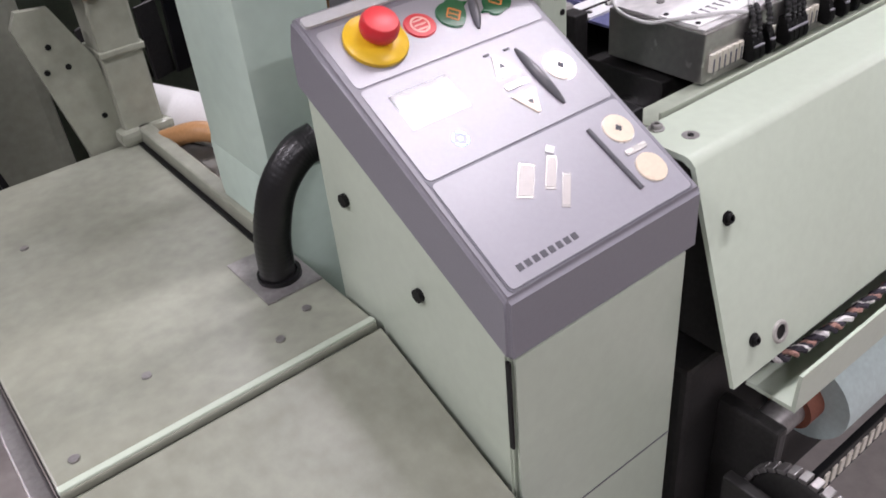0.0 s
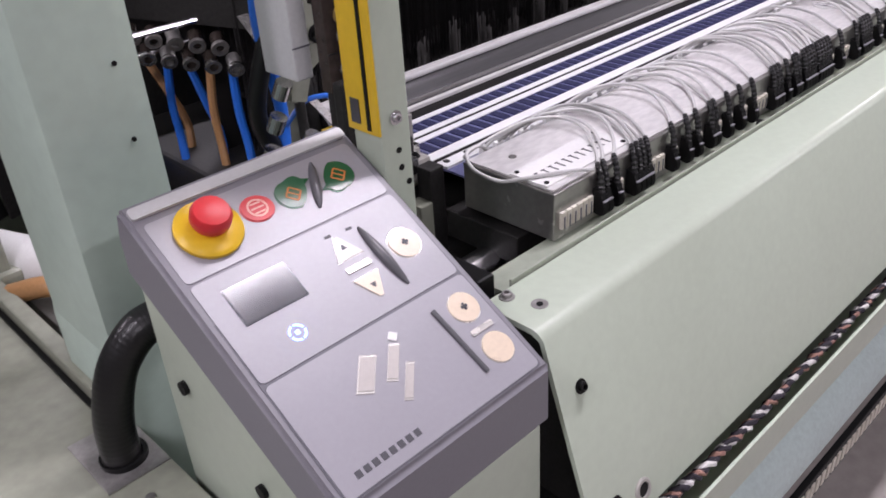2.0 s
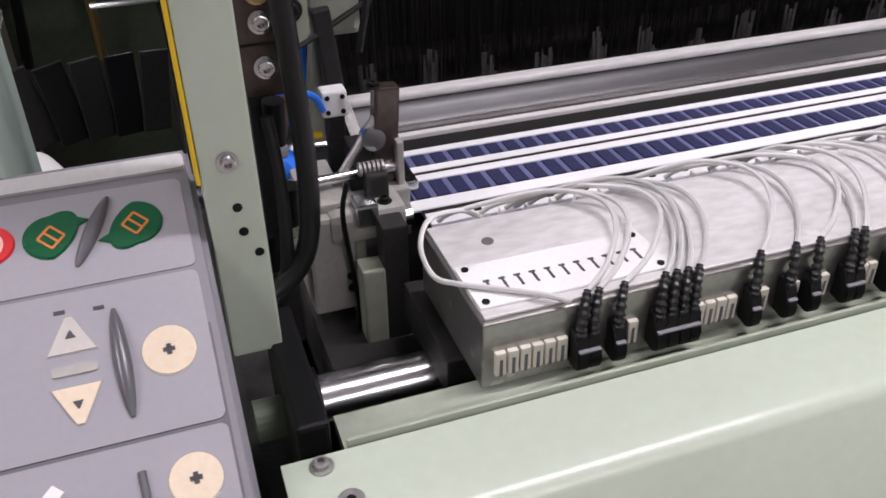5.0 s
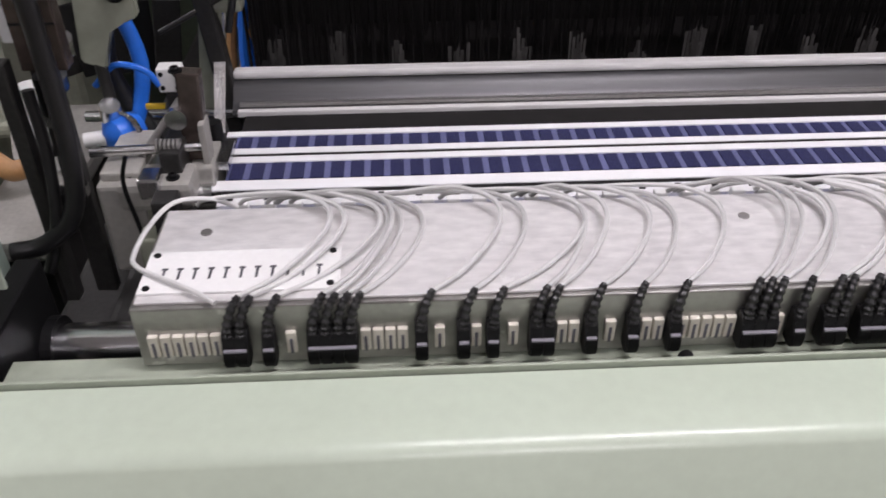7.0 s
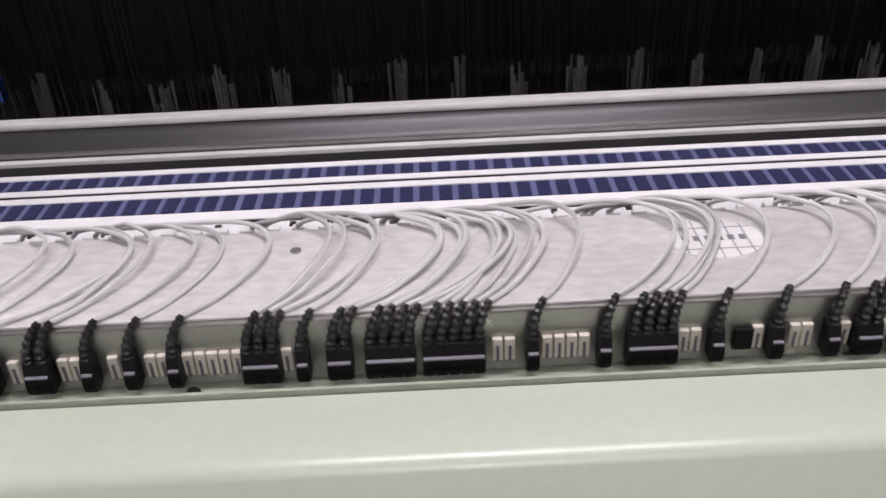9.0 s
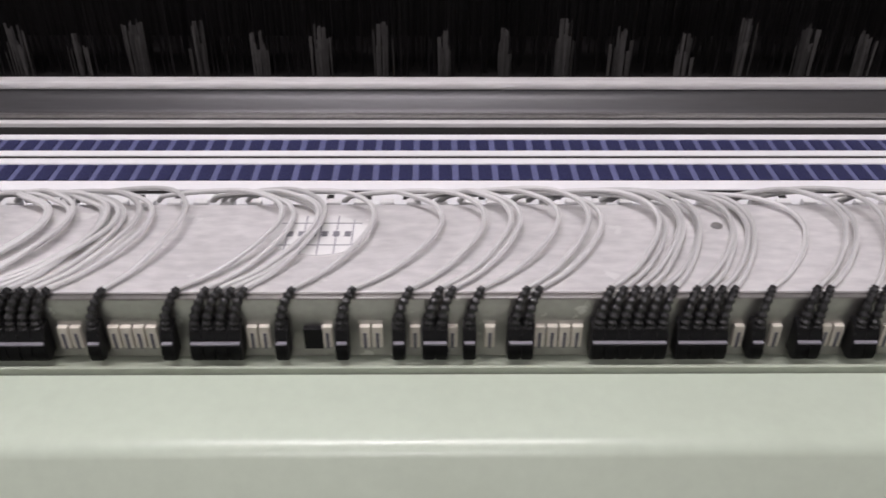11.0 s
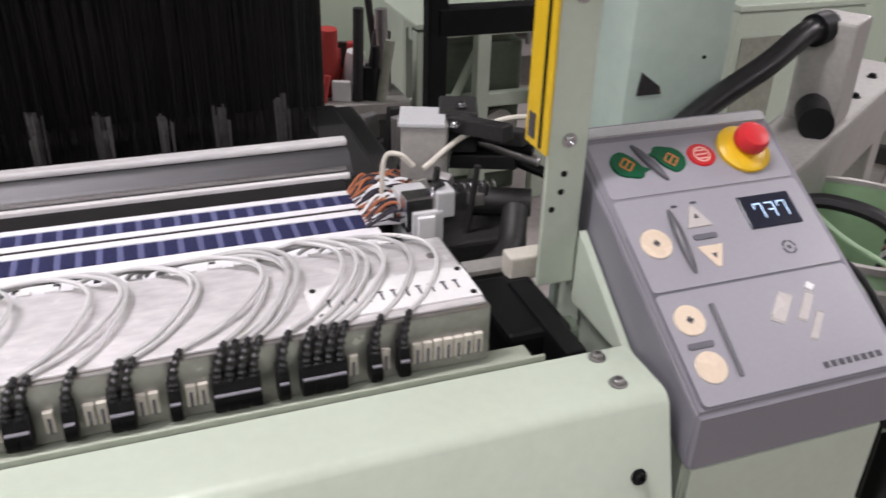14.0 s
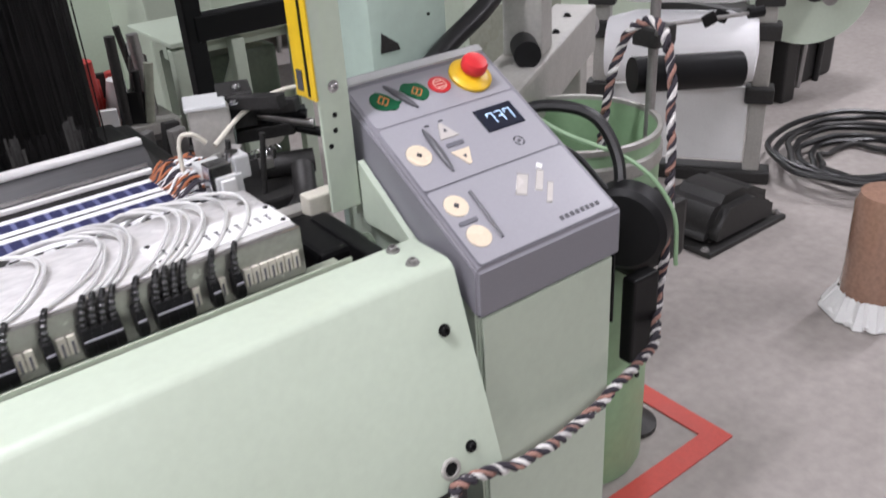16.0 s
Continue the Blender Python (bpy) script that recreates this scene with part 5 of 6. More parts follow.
    gs = thing("gusset", "white painted triangular gusset by the console", "gusset", at=(0, 0, 0))
    bm = bmesh.new()
    prism(bm, [(0.70, 0.80), (0.56, 0.80), (0.70, 0.90)], "x", 3.088, 3.098)
    part("plate", bm, SAGE, gs)


def right_side():
    b = thing("grey_bracket_arm", "grey cast machine arm with a block and hose joint", "machine arm", at=(3.55, 0.90, 0.82))
    ang = math.degrees(math.atan2(0.33, 0.53))
    part("arm", B(-0.10, 0.66, -0.055, 0.055, -0.06, 0.06, 0.008, pose(0, 0, 0, 0, 0, ang)), GREY_CAST, b)
    for i, (x, y) in enumerate(((0.30, 0.02), (0.36, -0.02), (0.45, 0.025), (0.52, -0.01))):
        bolt("screw", pose(0, 0, 0, 0, 0, ang) @ Vector((x, y, 0.06)), (0, 0, 1), 0.007, b, BLACK)
    part("upright_block", B(0.155, 0.245, -0.04, 0.045, 0.06, 0.235, 0.005, pose(0, 0, 0, 0, 0, ang)), GREY_CAST, b)
    part("round_joint", C(pose(0, 0, 0, 0, 0, ang) @ Vector((0.08, -0.03, 0.085)), pose(0, 0, 0, 0, 0, ang) @ Vector((0.155, 0.0, 0.085)), 0.028, seg=20), BLACK, b, smooth=True)
    part("end_cap", C(pose(0, 0, 0, 0, 0, ang) @ Vector((0.66, 0.0, 0.0)), pose(0, 0, 0, 0, 0, ang) @ Vector((0.76, 0.0, -0.02)), 0.055, 0.045, 20), DULL_STEEL, b, smooth=True)
    part("leg", B(0.50, 0.58, -0.05, 0.05, -0.82, -0.06, 0.006, pose(0, 0, 0, 0, 0, ang)), GREY_CAST, b)
    h = thing("rubber_hose", "black ribbed hose between column and grey arm", "hose", at=(0, 0, 0))
    part("hose", tube(bmesh.new(), curve([(3.36, 0.93, 0.905), (3.45, 0.945, 0.955), (3.55, 0.96, 1.00), (3.63, 0.985, 1.035), (3.68, 1.0, 1.04)], 24), 0.0195, 14, lambda q: 1 + 0.025 * math.sin(q * 300)), RUBBER, h, smooth=True)
    part("coupling", C((3.655, 0.992, 1.038), (3.69, 1.002, 1.041), 0.027, seg=18), BLACK, h, smooth=True)
    can = thing("yarn_can", "tall green fibre can with a grey rim, cord falling in", "can", at=(3.625, 0.775, 0.0))
    bm = bmesh.new()
    lathe(bm, [(0.160, 0.0), (0.164, 0.01), (0.164, 0.80), (0.158, 0.80), (0.156, 0.06), (0.02, 0.055)], None, 48)
    part("wall", bm, CAN_GREEN, can, smooth=True)
    part("rim", lathe(bmesh.new(), [(0.1645, 0.735), (0.169, 0.74), (0.169, 0.765), (0.1645, 0.77)], None, 48, True), GREY_CAST, can, smooth=True)
    part("top_ring", lathe(bmesh.new(), [(0.157, 0.795), (0.167, 0.793), (0.167, 0.803), (0.157, 0.803)], None, 48, True), GREY_CAST, can, smooth=True)
    part("content", lathe(bmesh.new(), [(0.15, 0.0), (0.155, 0.45), (0.10, 0.50), (0.01, 0.51)], None, 24), CAN_GREEN, can, smooth=True)
    part("rivet", C((0.03, -0.166, 0.27), (0.03, -0.161, 0.27), 0.006, seg=10), BLACK, can)
    d = thing("black_drum", "black round motor cover on a shaft beside the console", "motor cover", at=(3.50, 0.53, 0.71))
    m = pose(0, 0, 0, 0, 90, 25)
    part("drum", lathe(bmesh.new(), [(0.02, -0.03), (0.066, -0.03), (0.076, -0.02), (0.076, 0.02), (0.065, 0.032), (0.02, 0.034)], m, 36), BLACK, d, smooth=True)
    part("shaft", C((-0.10, -0.02, 0.02), (0.0, 0, 0.02), 0.010, seg=12), STEEL, d)
    part("motor", B(0.05, 0.20, 0.02, 0.12, -0.14, -0.02, 0.012), DARK, d, "dark grey finned motor")
    for i in range(6):
        part("fin", B(0.202, 0.207, 0.03, 0.11, -0.13 + i * 0.018, -0.125 + i * 0.018), DARK, d)
    part("lower_guard", B(0.02, 0.09, -0.01, 0.02, -0.30, -0.12, 0.006), BLACK, d)
    part("bracket", B(-0.10, -0.06, 0.10, 0.14, -0.71, 0.0, 0.004), DARK, d)
    part("bearing_arm", B(-0.10, 0.0, 0.03, 0.12, -0.03, 0.03, 0.006), DARK, d)
    w = thing("console_cables", "black and green cables looping out of the console", "cables", at=(0, 0, 0))
    for i, (mat, r, pts) in enumerate(((RUBBER, 0.011, [(3.39, 0.72, 0.88), (3.45, 0.68, 0.90), (3.51, 0.62, 0.88), (3.52, 0.57, 0.81), (3.49, 0.54, 0.73)]), (CAN_GREEN, 0.004, [(3.40, 0.73, 0.93), (3.46, 0.66, 0.86), (3.55, 0.56, 0.80), (3.585, 0.50, 0.72), (3.58, 0.48, 0.62)]), (RUBBER, 0.005, [(3.39, 0.70, 0.90), (3.43, 0.64, 0.86), (3.455, 0.60, 0.80), (3.46, 0.56, 0.72)]), (RUBBER, 0.005, [(3.39, 0.66, 0.87), (3.44, 0.60, 0.84), (3.47, 0.55, 0.78)]))):
        part("cable", tube(bmesh.new(), curve(pts, 12), r, 8), mat, w, smooth=True)
    g = thing("cord_guide", "upright steel guide with dark clamps for the cord", "cord guide", at=(3.78, 0.72, 0.0))
    part("post", C((0, 0, 0), (0, 0, 1.45), 0.010, seg=12), DULL_STEEL, g)
    part("upper_clamp", B(-0.022, 0.022, -0.022, 0.022, 1.04, 1.07, 0.005), DARK, g)
    for dx in (-0.018, 0.018):
        part("wing", B(-0.014, 0.014, -0.004, 0.004, -0.012, 0.012, 0.004, pose(0.10 + dx, -0.0625, 0.972, 0, 25 if dx > 0 else -25, -30)), BLACK, g)
    part("clamp", B(-0.03, 0.03, -0.03, 0.03, 0.93, 0.97, 0.006), DARK, g)
    part("arm", C((0, 0, 0.95), (-0.09, -0.10, 0.99), 0.006, seg=8), DULL_STEEL, g)
    part("rod", C((0.0, 0.0, 0.965), (0.16, -0.10, 0.975), 0.004, seg=8), DULL_STEEL, g)
    part("knob", C((0.155, -0.097, 0.975), (0.18, -0.112, 0.977), 0.011, seg=10), BLACK, g)
    part("black_sleeve", C((0.0, 0.05, 0.86), (0.20, -0.06, 0.85), 0.036, seg=20), BLACK, g, smooth=True)
    part("foot", lathe(bmesh.new(), [(0.06, 0), (0.06, 0.012), (0.02, 0.03)], None, 20), DARK, g)
    # stand with white rolls
    st = thing("roll_stand", "grey stand of two poles carrying white rolls", "roll stand", at=(5.05, 1.62, 0.0))
    m = pose(0, 0, 0, 0, 0, -56)
    for x in (-0.29, 0.29):
        part("pole", B(x - 0.03, x + 0.03, -0.03, 0.03, 0.0, 1.3, 0.006, m), GREY_CAST, st)
        for z in (0.35, 0.58, 0.70, 0.84):
            part("clamp", B(x - 0.05, x + 0.05, -0.06, 0.02, z - 0.03, z + 0.03, 0.008, m), DARK, st)
    for z, r, mat, name in ((0.765, 0.080, YARN_WHITE, "white_roll"), (0.52, 0.135, YARN_WHITE, "white_roll"), (0.90, 0.045, YARN_BROWN, "brown_roll")):
        prof = [(0.02, -0.27), (r * 0.8, -0.26), (r, -0.16), (r, 0.16), (r * 0.8, 0.26), (0.02, 0.27)]
        part(name, lathe(bmesh.new(), prof, m @ pose(0, -0.06, z, 0, 90, 0), 28), mat, st, smooth=True)
    part("lower_sheet", B(-0.255, 0.255, -0.02, 0.0, 0.08, 0.37, 0.003, m), WHITE, st, "pale sheet below the rolls")
    part("foot_bar", B(-0.36, 0.36, -0.05, 0.05, 0.0, 0.05, 0.01, m), DARK, st)
    wh = thing("hand_wheel", "large pale green machine wheel", "wheel", at=(6.1, 1.75, 0.55))
    part("disc", lathe(bmesh.new(), [(0.02, -0.02), (0.20, -0.02), (0.26, -0.03), (0.27, 0.0), (0.26, 0.03), (0.02, 0.03)], pose(0, 0, 0, 0, 90, 40), 36), SAGE, wh, smooth=True)
    part("hub", C((-0.10, -0.09, 0), (0.02, 0.02, 0), 0.05, seg=16), DARK, wh)
    part("stand", B(-0.05, 0.05, 0.03, 0.12, -0.55, 0.0, 0.01), DARK, wh)
    part("gear_housing", B(-0.30, 0.55, 0.13, 0.60, -0.55, -0.08, 0.03), DARK, wh, "dark oily machine housing")
    part("drive_shaft", C((-0.32, -0.28, 0.03), (-0.02, -0.02, 0.03), 0.030, seg=16), DULL_STEEL, wh, smooth=True)
    for q in range(5):
        part("pipe", C((-0.26 + q * 0.16, 0.12, -0.55), (-0.22 + q * 0.15, 0.10, -0.05 + 0.05 * (q % 3)), 0.016, seg=8), (DULL_STEEL, RUBBER, BROWN_STEEL)[q % 3], wh, smooth=True)
    fc = thing("floor_cables", "coil of dark cables lying on the concrete floor", "cables", at=(5.62, 1.15, 0.0))
    rng = random.Random(4)
    for i in range(7):
        r = 0.15 + 0.03 * i
        pts = [(r * 1.25 * math.cos(a) + rng.uniform(-0.02, 0.02), r * math.sin(a) + rng.uniform(-0.02, 0.02), 0.014 + 0.012 * i + rng.uniform(0, 0.01)) for a in (k * math.pi / 8 for k in range(17))]
        part("cable", tube(bmesh.new(), curve(pts, 4), 0.012, 7), RUBBER if i % 4 else DARK, fc, smooth=True)
    wr = thing("wrapped_roll", "brown roll in clear plastic wrap standing on the floor", "wrapped roll", at=(4.66, 0.60, 0.0))
    part("roll", lathe(bmesh.new(), [(0.085, 0.0), (0.092, 0.03), (0.088, 0.15), (0.09, 0.34), (0.08, 0.37), (0.02, 0.375)], None, 28), WRAP, wr, smooth=True)
    bm = bmesh.new()
    prof = [(0.130, 0.001), (0.122, 0.012), (0.112, 0.022), (0.100, 0.040), (0.0935, 0.07)]
    lathe(bm, prof, None, 60, True)
    for v in bm.verts:
        v.co += Vector((rng.uniform(-0.007, 0.007), rng.uniform(-0.007, 0.007), rng.uniform(0, 0.006)))
    part("wrap_skirt", bm, WHITE, wr, "crumpled clear plastic skirt")


# ---- other machines of the hall ----
def far_machine(x, y, turn, wide, label, tall=1.9):
    m = thing("neighbour_loom", label, "loom", "neighbouring looms", at=(x, y, 0))
    m.rotation_euler = (0, 0, radians(turn))
    rng = random.Random(int(x * 10 + y * 7))
    for sx in (-wide / 2, wide / 2):
        part("end_frame", B(sx - 0.05, sx + 0.05, -0.5, 0.6, 0.0, 0.85, 0.015), SAGE, m)
        part("upright", B(sx - 0.07, sx + 0.07, 0.1, 0.25, 0.85, tall + 1.0, 0.02), AQUA, m)
        part("cabinet", B(sx - 0.16, sx + 0.16, -0.75, -0.5, 0.0, 0.7, 0.012), SAGE, m)
    part("breast_beam", B(-wide / 2, wide / 2, -0.55, -0.4, 0.45, 0.82, 0.02), SAGE, m)
    part("cloth_beam", C((-wide / 2, -0.25, 0.42), (wide / 2, -0.25, 0.42), 0.14, seg=24), DARK, m, smooth=True)
    part("warp_beam", C((-wide / 2, 0.45, 0.62), (wide / 2, 0.45, 0.62), 0.20, seg=24), DARK, m, smooth=True)
    part("harness", B(-wide / 2 + 0.1, wide / 2 - 0.1, 0.0, 0.12, 0.9, tall, 0.01), BLACK_THREAD, m)
    part("cross_bar", B(-wide / 2, wide / 2, 0.12, 0.22, tall, tall + 0.15, 0.01), DARK, m)
    for i in range(7):
        px = rng.uniform(-wide / 2, wide / 2)
        part("feeder", C((px, -0.58, 0.83), (px + 0.04, -0.58, 0.93), 0.035, 0.025, 12), rng.choice((RED_PART, WHITE, BLACK, BRASS)), m, smooth=True)
    for i in range(5):
        px = rng.uniform(-wide / 2, wide / 2)
        part("pipe", C((px, -0.42, 0.2), (px + rng.uniform(-0.2, 0.2), -0.42, 1.1), 0.015, seg=8), rng.choice((DULL_STEEL, BLACK, WHITE)), m)


def small_cabinet(x, y, w, d, h, label, mat, tops=0):
    c = thing("machine_cabinet", label, "cabinet", at=(x, y, 0))
    part("body", B(-w / 2, w / 2, -d / 2, d / 2, 0.02, h, 0.012), mat, c)
    part("lid", B(-w / 2 - 0.01, w / 2 + 0.01, -d / 2 - 0.01, d / 2 + 0.01, h, h + 0.025, 0.006), mat, c)
    part("plinth", B(-w / 2 + 0.02, w / 2 - 0.02, -d / 2 + 0.02, d / 2 - 0.02, 0.0, 0.02), DARK, c)
    for sx in (-w * 0.3, w * 0.3):
        part("panel", B(sx - w * 0.16, sx + w * 0.16, -d / 2 - 0.004, -d / 2 + 0.002, h * 0.2, h * 0.85, 0.003), SAGE_WORN, c)
    return c


def surroundings():
    far_machine(5.2, 4.3, 0, 2.6, "sage green loom standing farther back in the hall")
    far_machine(2.6, 5.2, 0, 2.2, "green loom with dark rolls behind the harness")
    far_machine(-0.8, 3.4, 0, 2.2, "green loom with pale uprights behind the columns")
    far_machine(8.0, 3.6, 20, 2.4, "sage green loom near the hall wall")
    small_cabinet(5.05, 2.75, 0.60, 0.45, 0.66, "small sage green machine cabinet on the floor", SAGE)
    fr = thing("machine_framework", "pale sage green open machine framework with bars", "machine frame", at=(3.74, 2.75, 0.0))
    for fx in (-0.24, -0.02, 0.22):
        part("upright", B(fx - 0.025, fx + 0.025, -0.22, -0.17, 0.0, 0.66, 0.006), SAGE, fr)
    for fz in (0.10, 0.36, 0.62):
        part("cross_bar", B(-0.265, 0.245, -0.165, -0.125, fz, fz + 0.05, 0.006), SAGE, fr)
    part("brace", C((-0.22, -0.145, 0.15), (0.0, -0.145, 0.60), 0.016, seg=10), SAGE, fr)
    part("top_plate", B(-0.27, 0.25, -0.23, 0.20, 0.672, 0.69, 0.005), SAGE, fr)
    part("gear_box", B(-0.18, 0.18, -0.10, 0.18, 0.0, 0.58, 0.012), DARK_GREEN, fr)
    part("cover_disc", C((0.09, -0.13, 0.26), (0.09, -0.09, 0.26), 0.07, seg=24), GREY_CAST, fr)
    dm = thing("dark_drive_unit", "dark oily drive unit with rods and cables", "drive unit", at=(-0.25, 2.2, 0.0))
    part("body", B(-0.5, 0.42, -0.1, 0.3, 0.0, 1.0, 0.02), DARK, dm)
    for i in range(8):
        part("rod", C((-0.45 + i * 0.11, -0.14, 0.2), (-0.42 + i * 0.115, -0.16, 1.15), 0.012, seg=8), (DULL_STEEL, BLACK, BRASS)[i % 3], dm, smooth=True)
    part("flywheel", lathe(bmesh.new(), [(0.03, -0.03), (0.20, -0.03), (0.22, 0.0), (0.20, 0.03), (0.03, 0.03)], pose(0.1, -0.18, 0.62, 90), 30), DULL_STEEL, dm, smooth=True)
    dg = thing("back_machine", "dark green machine housing with white plastic covers", "machine housing", at=(0.28, 2.35, 0.0))
    part("housing", B(-0.45, 0.52, 0.0, 0.2, 0.0, 1.35, 0.015), DARK_GREEN, dg)
    part("rail", B(-0.45, 0.52, -0.06, 0.0, 1.10, 1.16, 0.006), DARK_GREEN, dg)
    part("second_rail", B(-0.45, 0.52, -0.05, 0.0, 0.78, 0.83, 0.006), SAGE_WORN, dg)
    for i, (px, z, hh) in enumerate(((-0.06, 0.80, 0.20), (0.06, 0.85, 0.22), (0.16, 0.82, 0.16), (0.34, 0.84, 0.2))):
        part("cover", C((px, -0.04, z), (px - 0.01, -0.03, z + hh), 0.018, 0.034, 10), WHITE, dg, "white plastic cover", smooth=True)
    for i in range(6):
        part("fitting", C((-0.36 + i * 0.15, -0.08, 1.02), (-0.36 + i * 0.15, -0.05, 1.10), 0.022, seg=12), (BRASS, DULL_STEEL, BLACK)[i % 3], dg, smooth=True)
    for i in range(5):
        pts = [(-0.3 + i * 0.16, -0.06, 1.05), (-0.27 + i * 0.15, -0.12, 0.85), (-0.33 + i * 0.17, -0.10, 0.6)]
        part("hose", tube(bmesh.new(), curve(pts, 6), 0.012, 8), (RUBBER, BLUE_HOSE, RUBBER, BRASS, RUBBER)[i], dg, smooth=True)
    pl = thing("slide_unit", "black slide unit lying on a worn green pedestal", "slide unit", at=(0.305, 1.45, 0.938))
    part("slide", B(-0.045, 0.07, -0.035, 0.04, 0.006, 0.036, 0.006), BLACK, pl)
    part("plate", B(-0.055, 0.075, -0.042, 0.046, -0.0005, 0.006, 0.002), DULL_STEEL, pl)
    part("knob", C((0.0, 0, 0.034), (0.0, 0, 0.046), 0.016, seg=16), DULL_STEEL, pl, smooth=True)
    part("copper_block", B(-0.045, -0.005, -0.068, -0.042, -0.030, 0.004, 0.004), TAN_HOSE, pl)
    wp = thing("white_pipe", "white plastic pipe lying behind the column", "pipe", at=(0, 0, 0))
    part("pipe", C((0.345, 1.53, 0.648), (0.425, 1.33, 0.648), 0.047, seg=24), WHITE, wp, smooth=True)
    part("tan_hose", tube(bmesh.new(), curve([(0.31, 1.36, 0.65), (0.35, 1.28, 0.68), (0.40, 1.25, 0.66), (0.42, 1.27, 0.65)], 8), 0.018, 10), TAN_HOSE, wp, smooth=True)
    part("tray", B(0.345, 0.48, 1.12, 1.62, 0.56, 0.60, 0.01), GREY_CAST, wp)
    for k in range(5):
        part("belt_blade", B(-0.028, 0.028, -0.004, 0.004, 0.0, 0.16, 0.003, pose(0.36 + k * 0.05, 1.72, 0.62, 0, -12 + k * 5, 20)), RUBBER if k % 2 else DARK, wp)
    part("support", B(0.33, 0.44, 1.20, 1.58, 0.0, 0.56), DARK, wp)
    cl = thing("cable_bundle", "tangle of black cables hanging beside the casing", "cables", at=(0, 0, 0))
    rng = random.Random(21)
    for i in range(16):
        x, y = rng.uniform(-0.25, 0.06), rng.uniform(1.5, 2.0)
        pts = [(x + rng.uniform(-0.06, 0.06), y + rng.uniform(-0.06, 0.06), z) for z in (1.3, 1.05, 0.85, 0.7, 0.5, 0.3)]
        part("cable", tube(bmesh.new(), curve(pts, 6), rng.uniform(0.006, 0.016), 7), RUBBER, cl, smooth=True)
    bp = thing("black_stand", "black square stand with a cross bar behind the web end", "stand", at=(3.22, 1.62, 0.0))
    part("post", B(-0.022, 0.022, -0.022, 0.022, 0.0, 2.2, 0.005), BLACK, bp)
    part("cross_bar", B(0.0, 0.40, -0.025, 0.025, 0.90, 0.96, 0.004), BLACK, bp)
    yf = thing("yarn_rack", "low rack of red and white yarn feeders", "yarn rack", at=(3.18, 2.6, 0.0))
    part("table", B(-0.25, 0.25, -0.15, 0.15, 0.42, 0.46, 0.006), GREY_CAST, yf)
    for sx in (-0.22, 0.22):
        part("leg", B(sx - 0.02, sx + 0.02, -0.12, 0.12, 0.0, 0.42), DARK, yf)
    for i, (px, mat, hgt) in enumerate(((-0.18, RED_PART, 0.16), (-0.08, WHITE, 0.20), (0.0, RED_PART, 0.22), (0.09, WHITE, 0.14), (0.18, DARK, 0.20))):
        part("feeder", C((px, 0, 0.46), (px + 0.01, -0.02, 0.46 + hgt), 0.045, 0.03, 14), mat, yf, smooth=True)
    rng = random.Random(41)
    for k in range(34):
        px, py, hz = rng.uniform(-0.24, 0.24), rng.uniform(-0.13, 0.13), rng.uniform(0.05, 0.30)
        mat = (DARK, WHITE, DARK, RED_PART, SAGE_WORN, DULL_STEEL, RUBBER)[k % 7]
        if k % 2:
            part("fitting", C((px, py, 0.46), (px + rng.uniform(-0.04, 0.04), py, 0.46 + hz), rng.uniform(0.008, 0.022), seg=10), mat, yf, smooth=True)
        else:
            part("bracket", B(-0.03, 0.03, -0.012, 0.012, 0.0, hz * 0.5, 0.003, pose(px, py, 0.46, 0, 0, rng.uniform(-40, 40))), mat, yf)
    part("front_net", B(-0.24, 0.24, -0.15, -0.14, 0.20, 0.40, 0.003), DARK, yf)
    db = thing("warp_drive_base", "dark oily drive base with levers behind the web end", "drive base", at=(3.12, 2.05, 0.0))
    part("base", B(-0.22, 0.20, -0.12, 0.14, 0.0, 0.34, 0.015), DARK, db)
    for k in range(26):
        px, py, hz = rng.uniform(-0.2, 0.18), rng.uniform(-0.11, 0.12), rng.uniform(0.05, 0.24)
        if k % 3:
            part("lug", B(-0.025, 0.025, -0.014, 0.014, 0.0, hz, 0.004, pose(px, py, 0.338, 0, rng.uniform(-15, 15), rng.uniform(-50, 50))), (DARK, BROWN_STEEL, DULL_STEEL, DARK, RUBBER)[k % 5], db)
        else:
            part("lever", C((px, py, 0.33), (px + rng.uniform(-0.08, 0.08), py, 0.36 + hz), 0.009, seg=8), (DULL_STEEL, DARK, SAGE_WORN)[k % 4 % 3], db, smooth=True)
    ff = thing("floor_shoe", "dark grey cast machine shoe on the concrete floor", "machine foot", at=(4.78, 1.22, 0.0))
    bm = bmesh.new()
    prism(bm, [(-0.17, 0.0), (0.20, 0.0), (0.20, 0.10), (0.06, 0.17), (-0.10, 0.17), (-0.17, 0.07)], "y", -0.11, 0.13)
    bmesh.ops.bevel(bm, geom=list(bm.edges), offset=0.034, segments=4, affect="EDGES")
    part("shoe", bm, DARK, ff, smooth=True)
    part("flange", B(-0.20, 0.23, -0.13, 0.15, 0.0, 0.018, 0.004), DARK, ff)
    for bx, by in ((-0.185, -0.10), (0.215, -0.10)):
        bolt("bolt", (bx, by, 0.018), (0, 0, 1), 0.010, ff, DULL_STEEL)
    wt = thing("white_tube_line", "thin white plastic tube behind the console", "tube", at=(0, 0, 0))
    part("tube", tube(bmesh.new(), curve([(2.98, 0.98, 0.88), (3.06, 1.0, 0.92), (3.16, 1.0, 0.935), (3.30, 0.93, 0.905)], 10), 0.0045, 8), CREAM, wt, smooth=True)


left_gear()
manifold()
right_gear()
right_side()
surroundings()


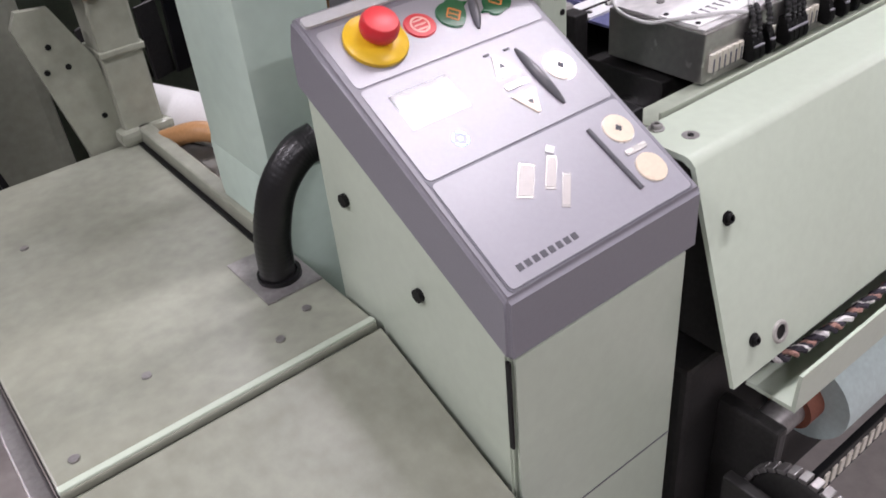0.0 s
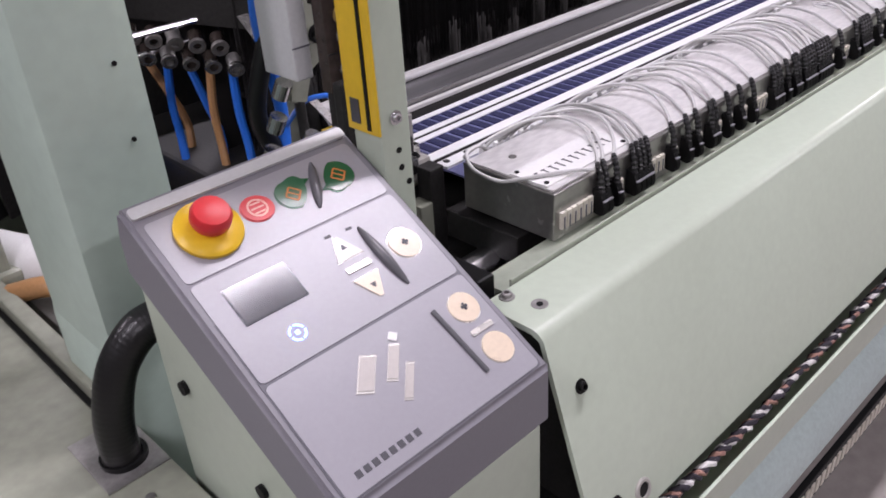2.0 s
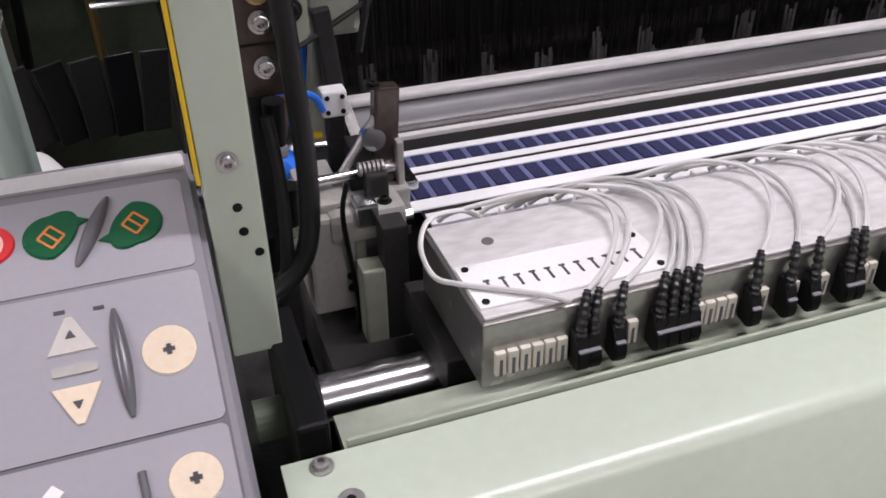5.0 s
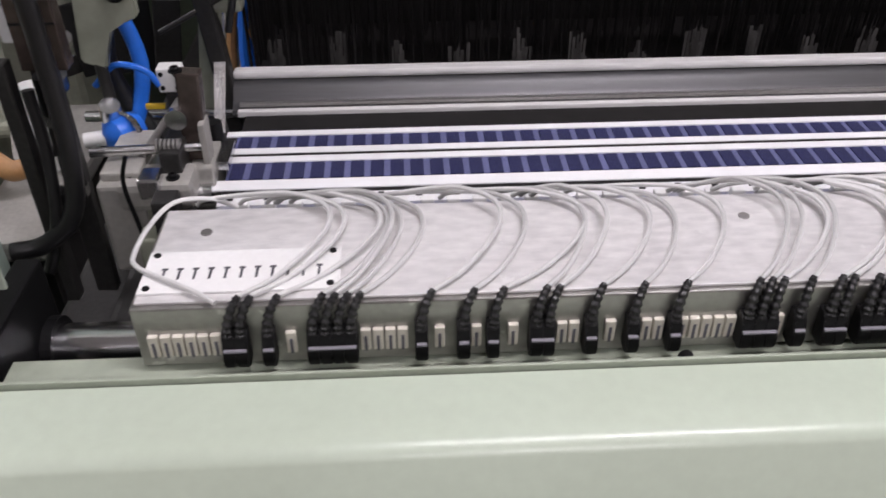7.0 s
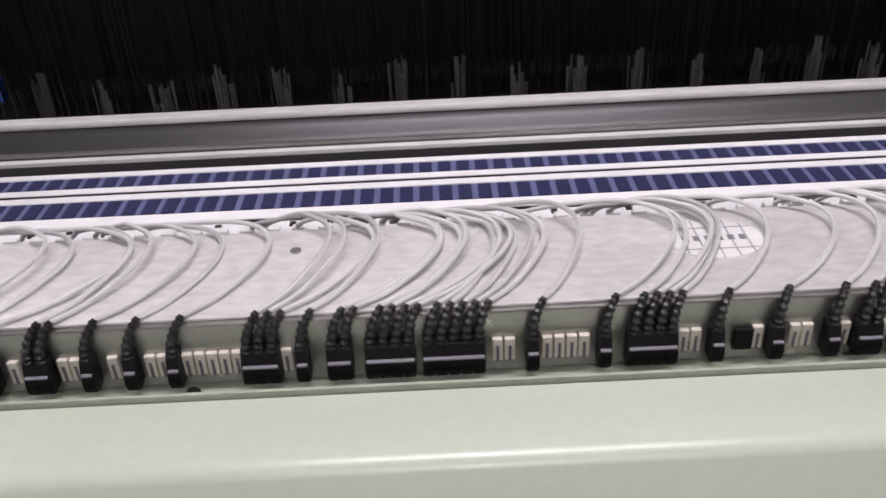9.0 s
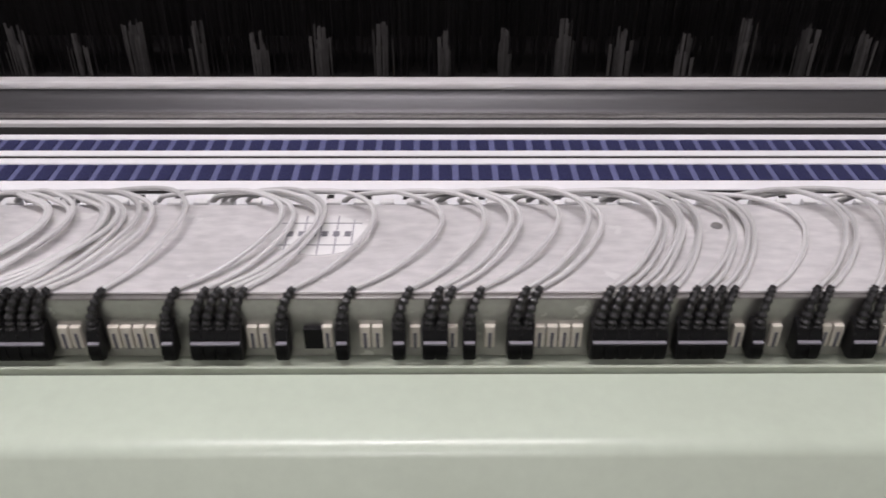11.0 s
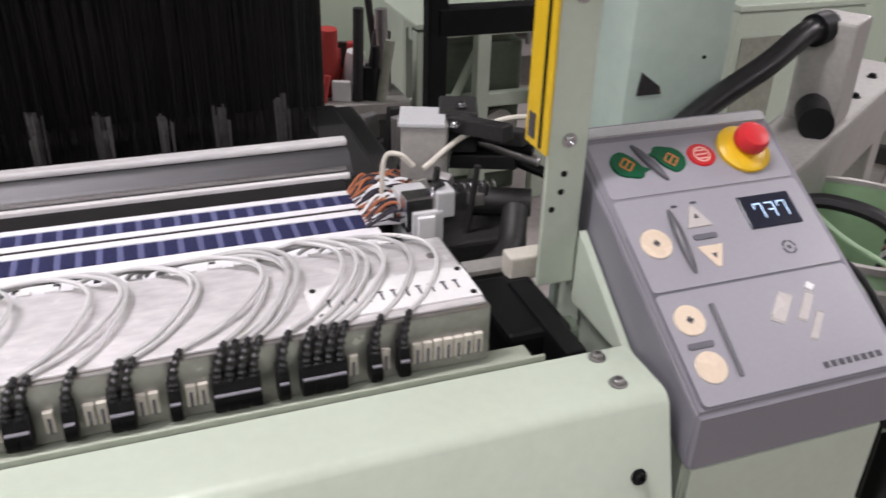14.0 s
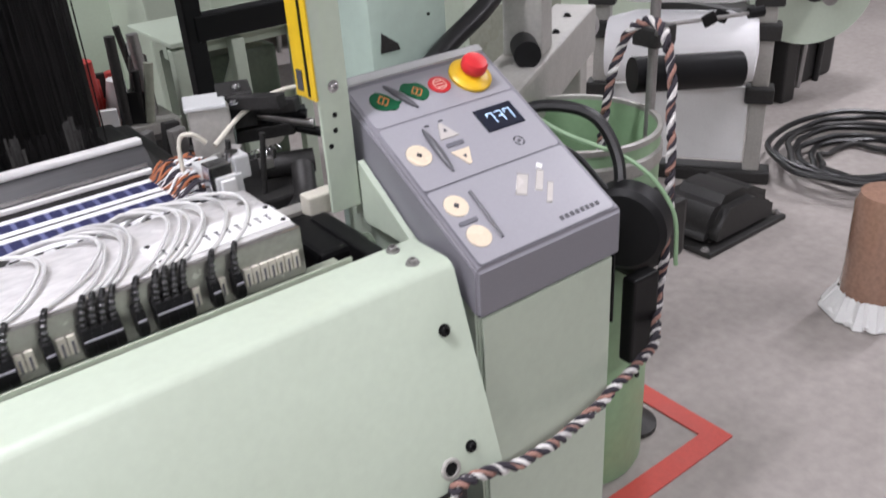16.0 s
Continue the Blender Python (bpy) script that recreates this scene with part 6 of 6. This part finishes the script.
def motions():
    """The reed beam beats to and fro."""
    rows = []
    k = 0
    while k <= 160:
        t = k / 10
        f = 0.5 + 0.5 * math.cos(2 * math.pi * (t - 6.2) / 0.539)
        rows.append((t, pose(0, 1.092 - 0.022 * f, 0.787, -3 * (1 - f))))
        k += 1
    walk(REED, rows)
    walk(WIRES, [(k / 10, pose(0, 0, 0.022 * math.sin(2 * math.pi * (k / 10 - 6.3) / 0.539 * 0.5))) for k in range(161)])


motions()
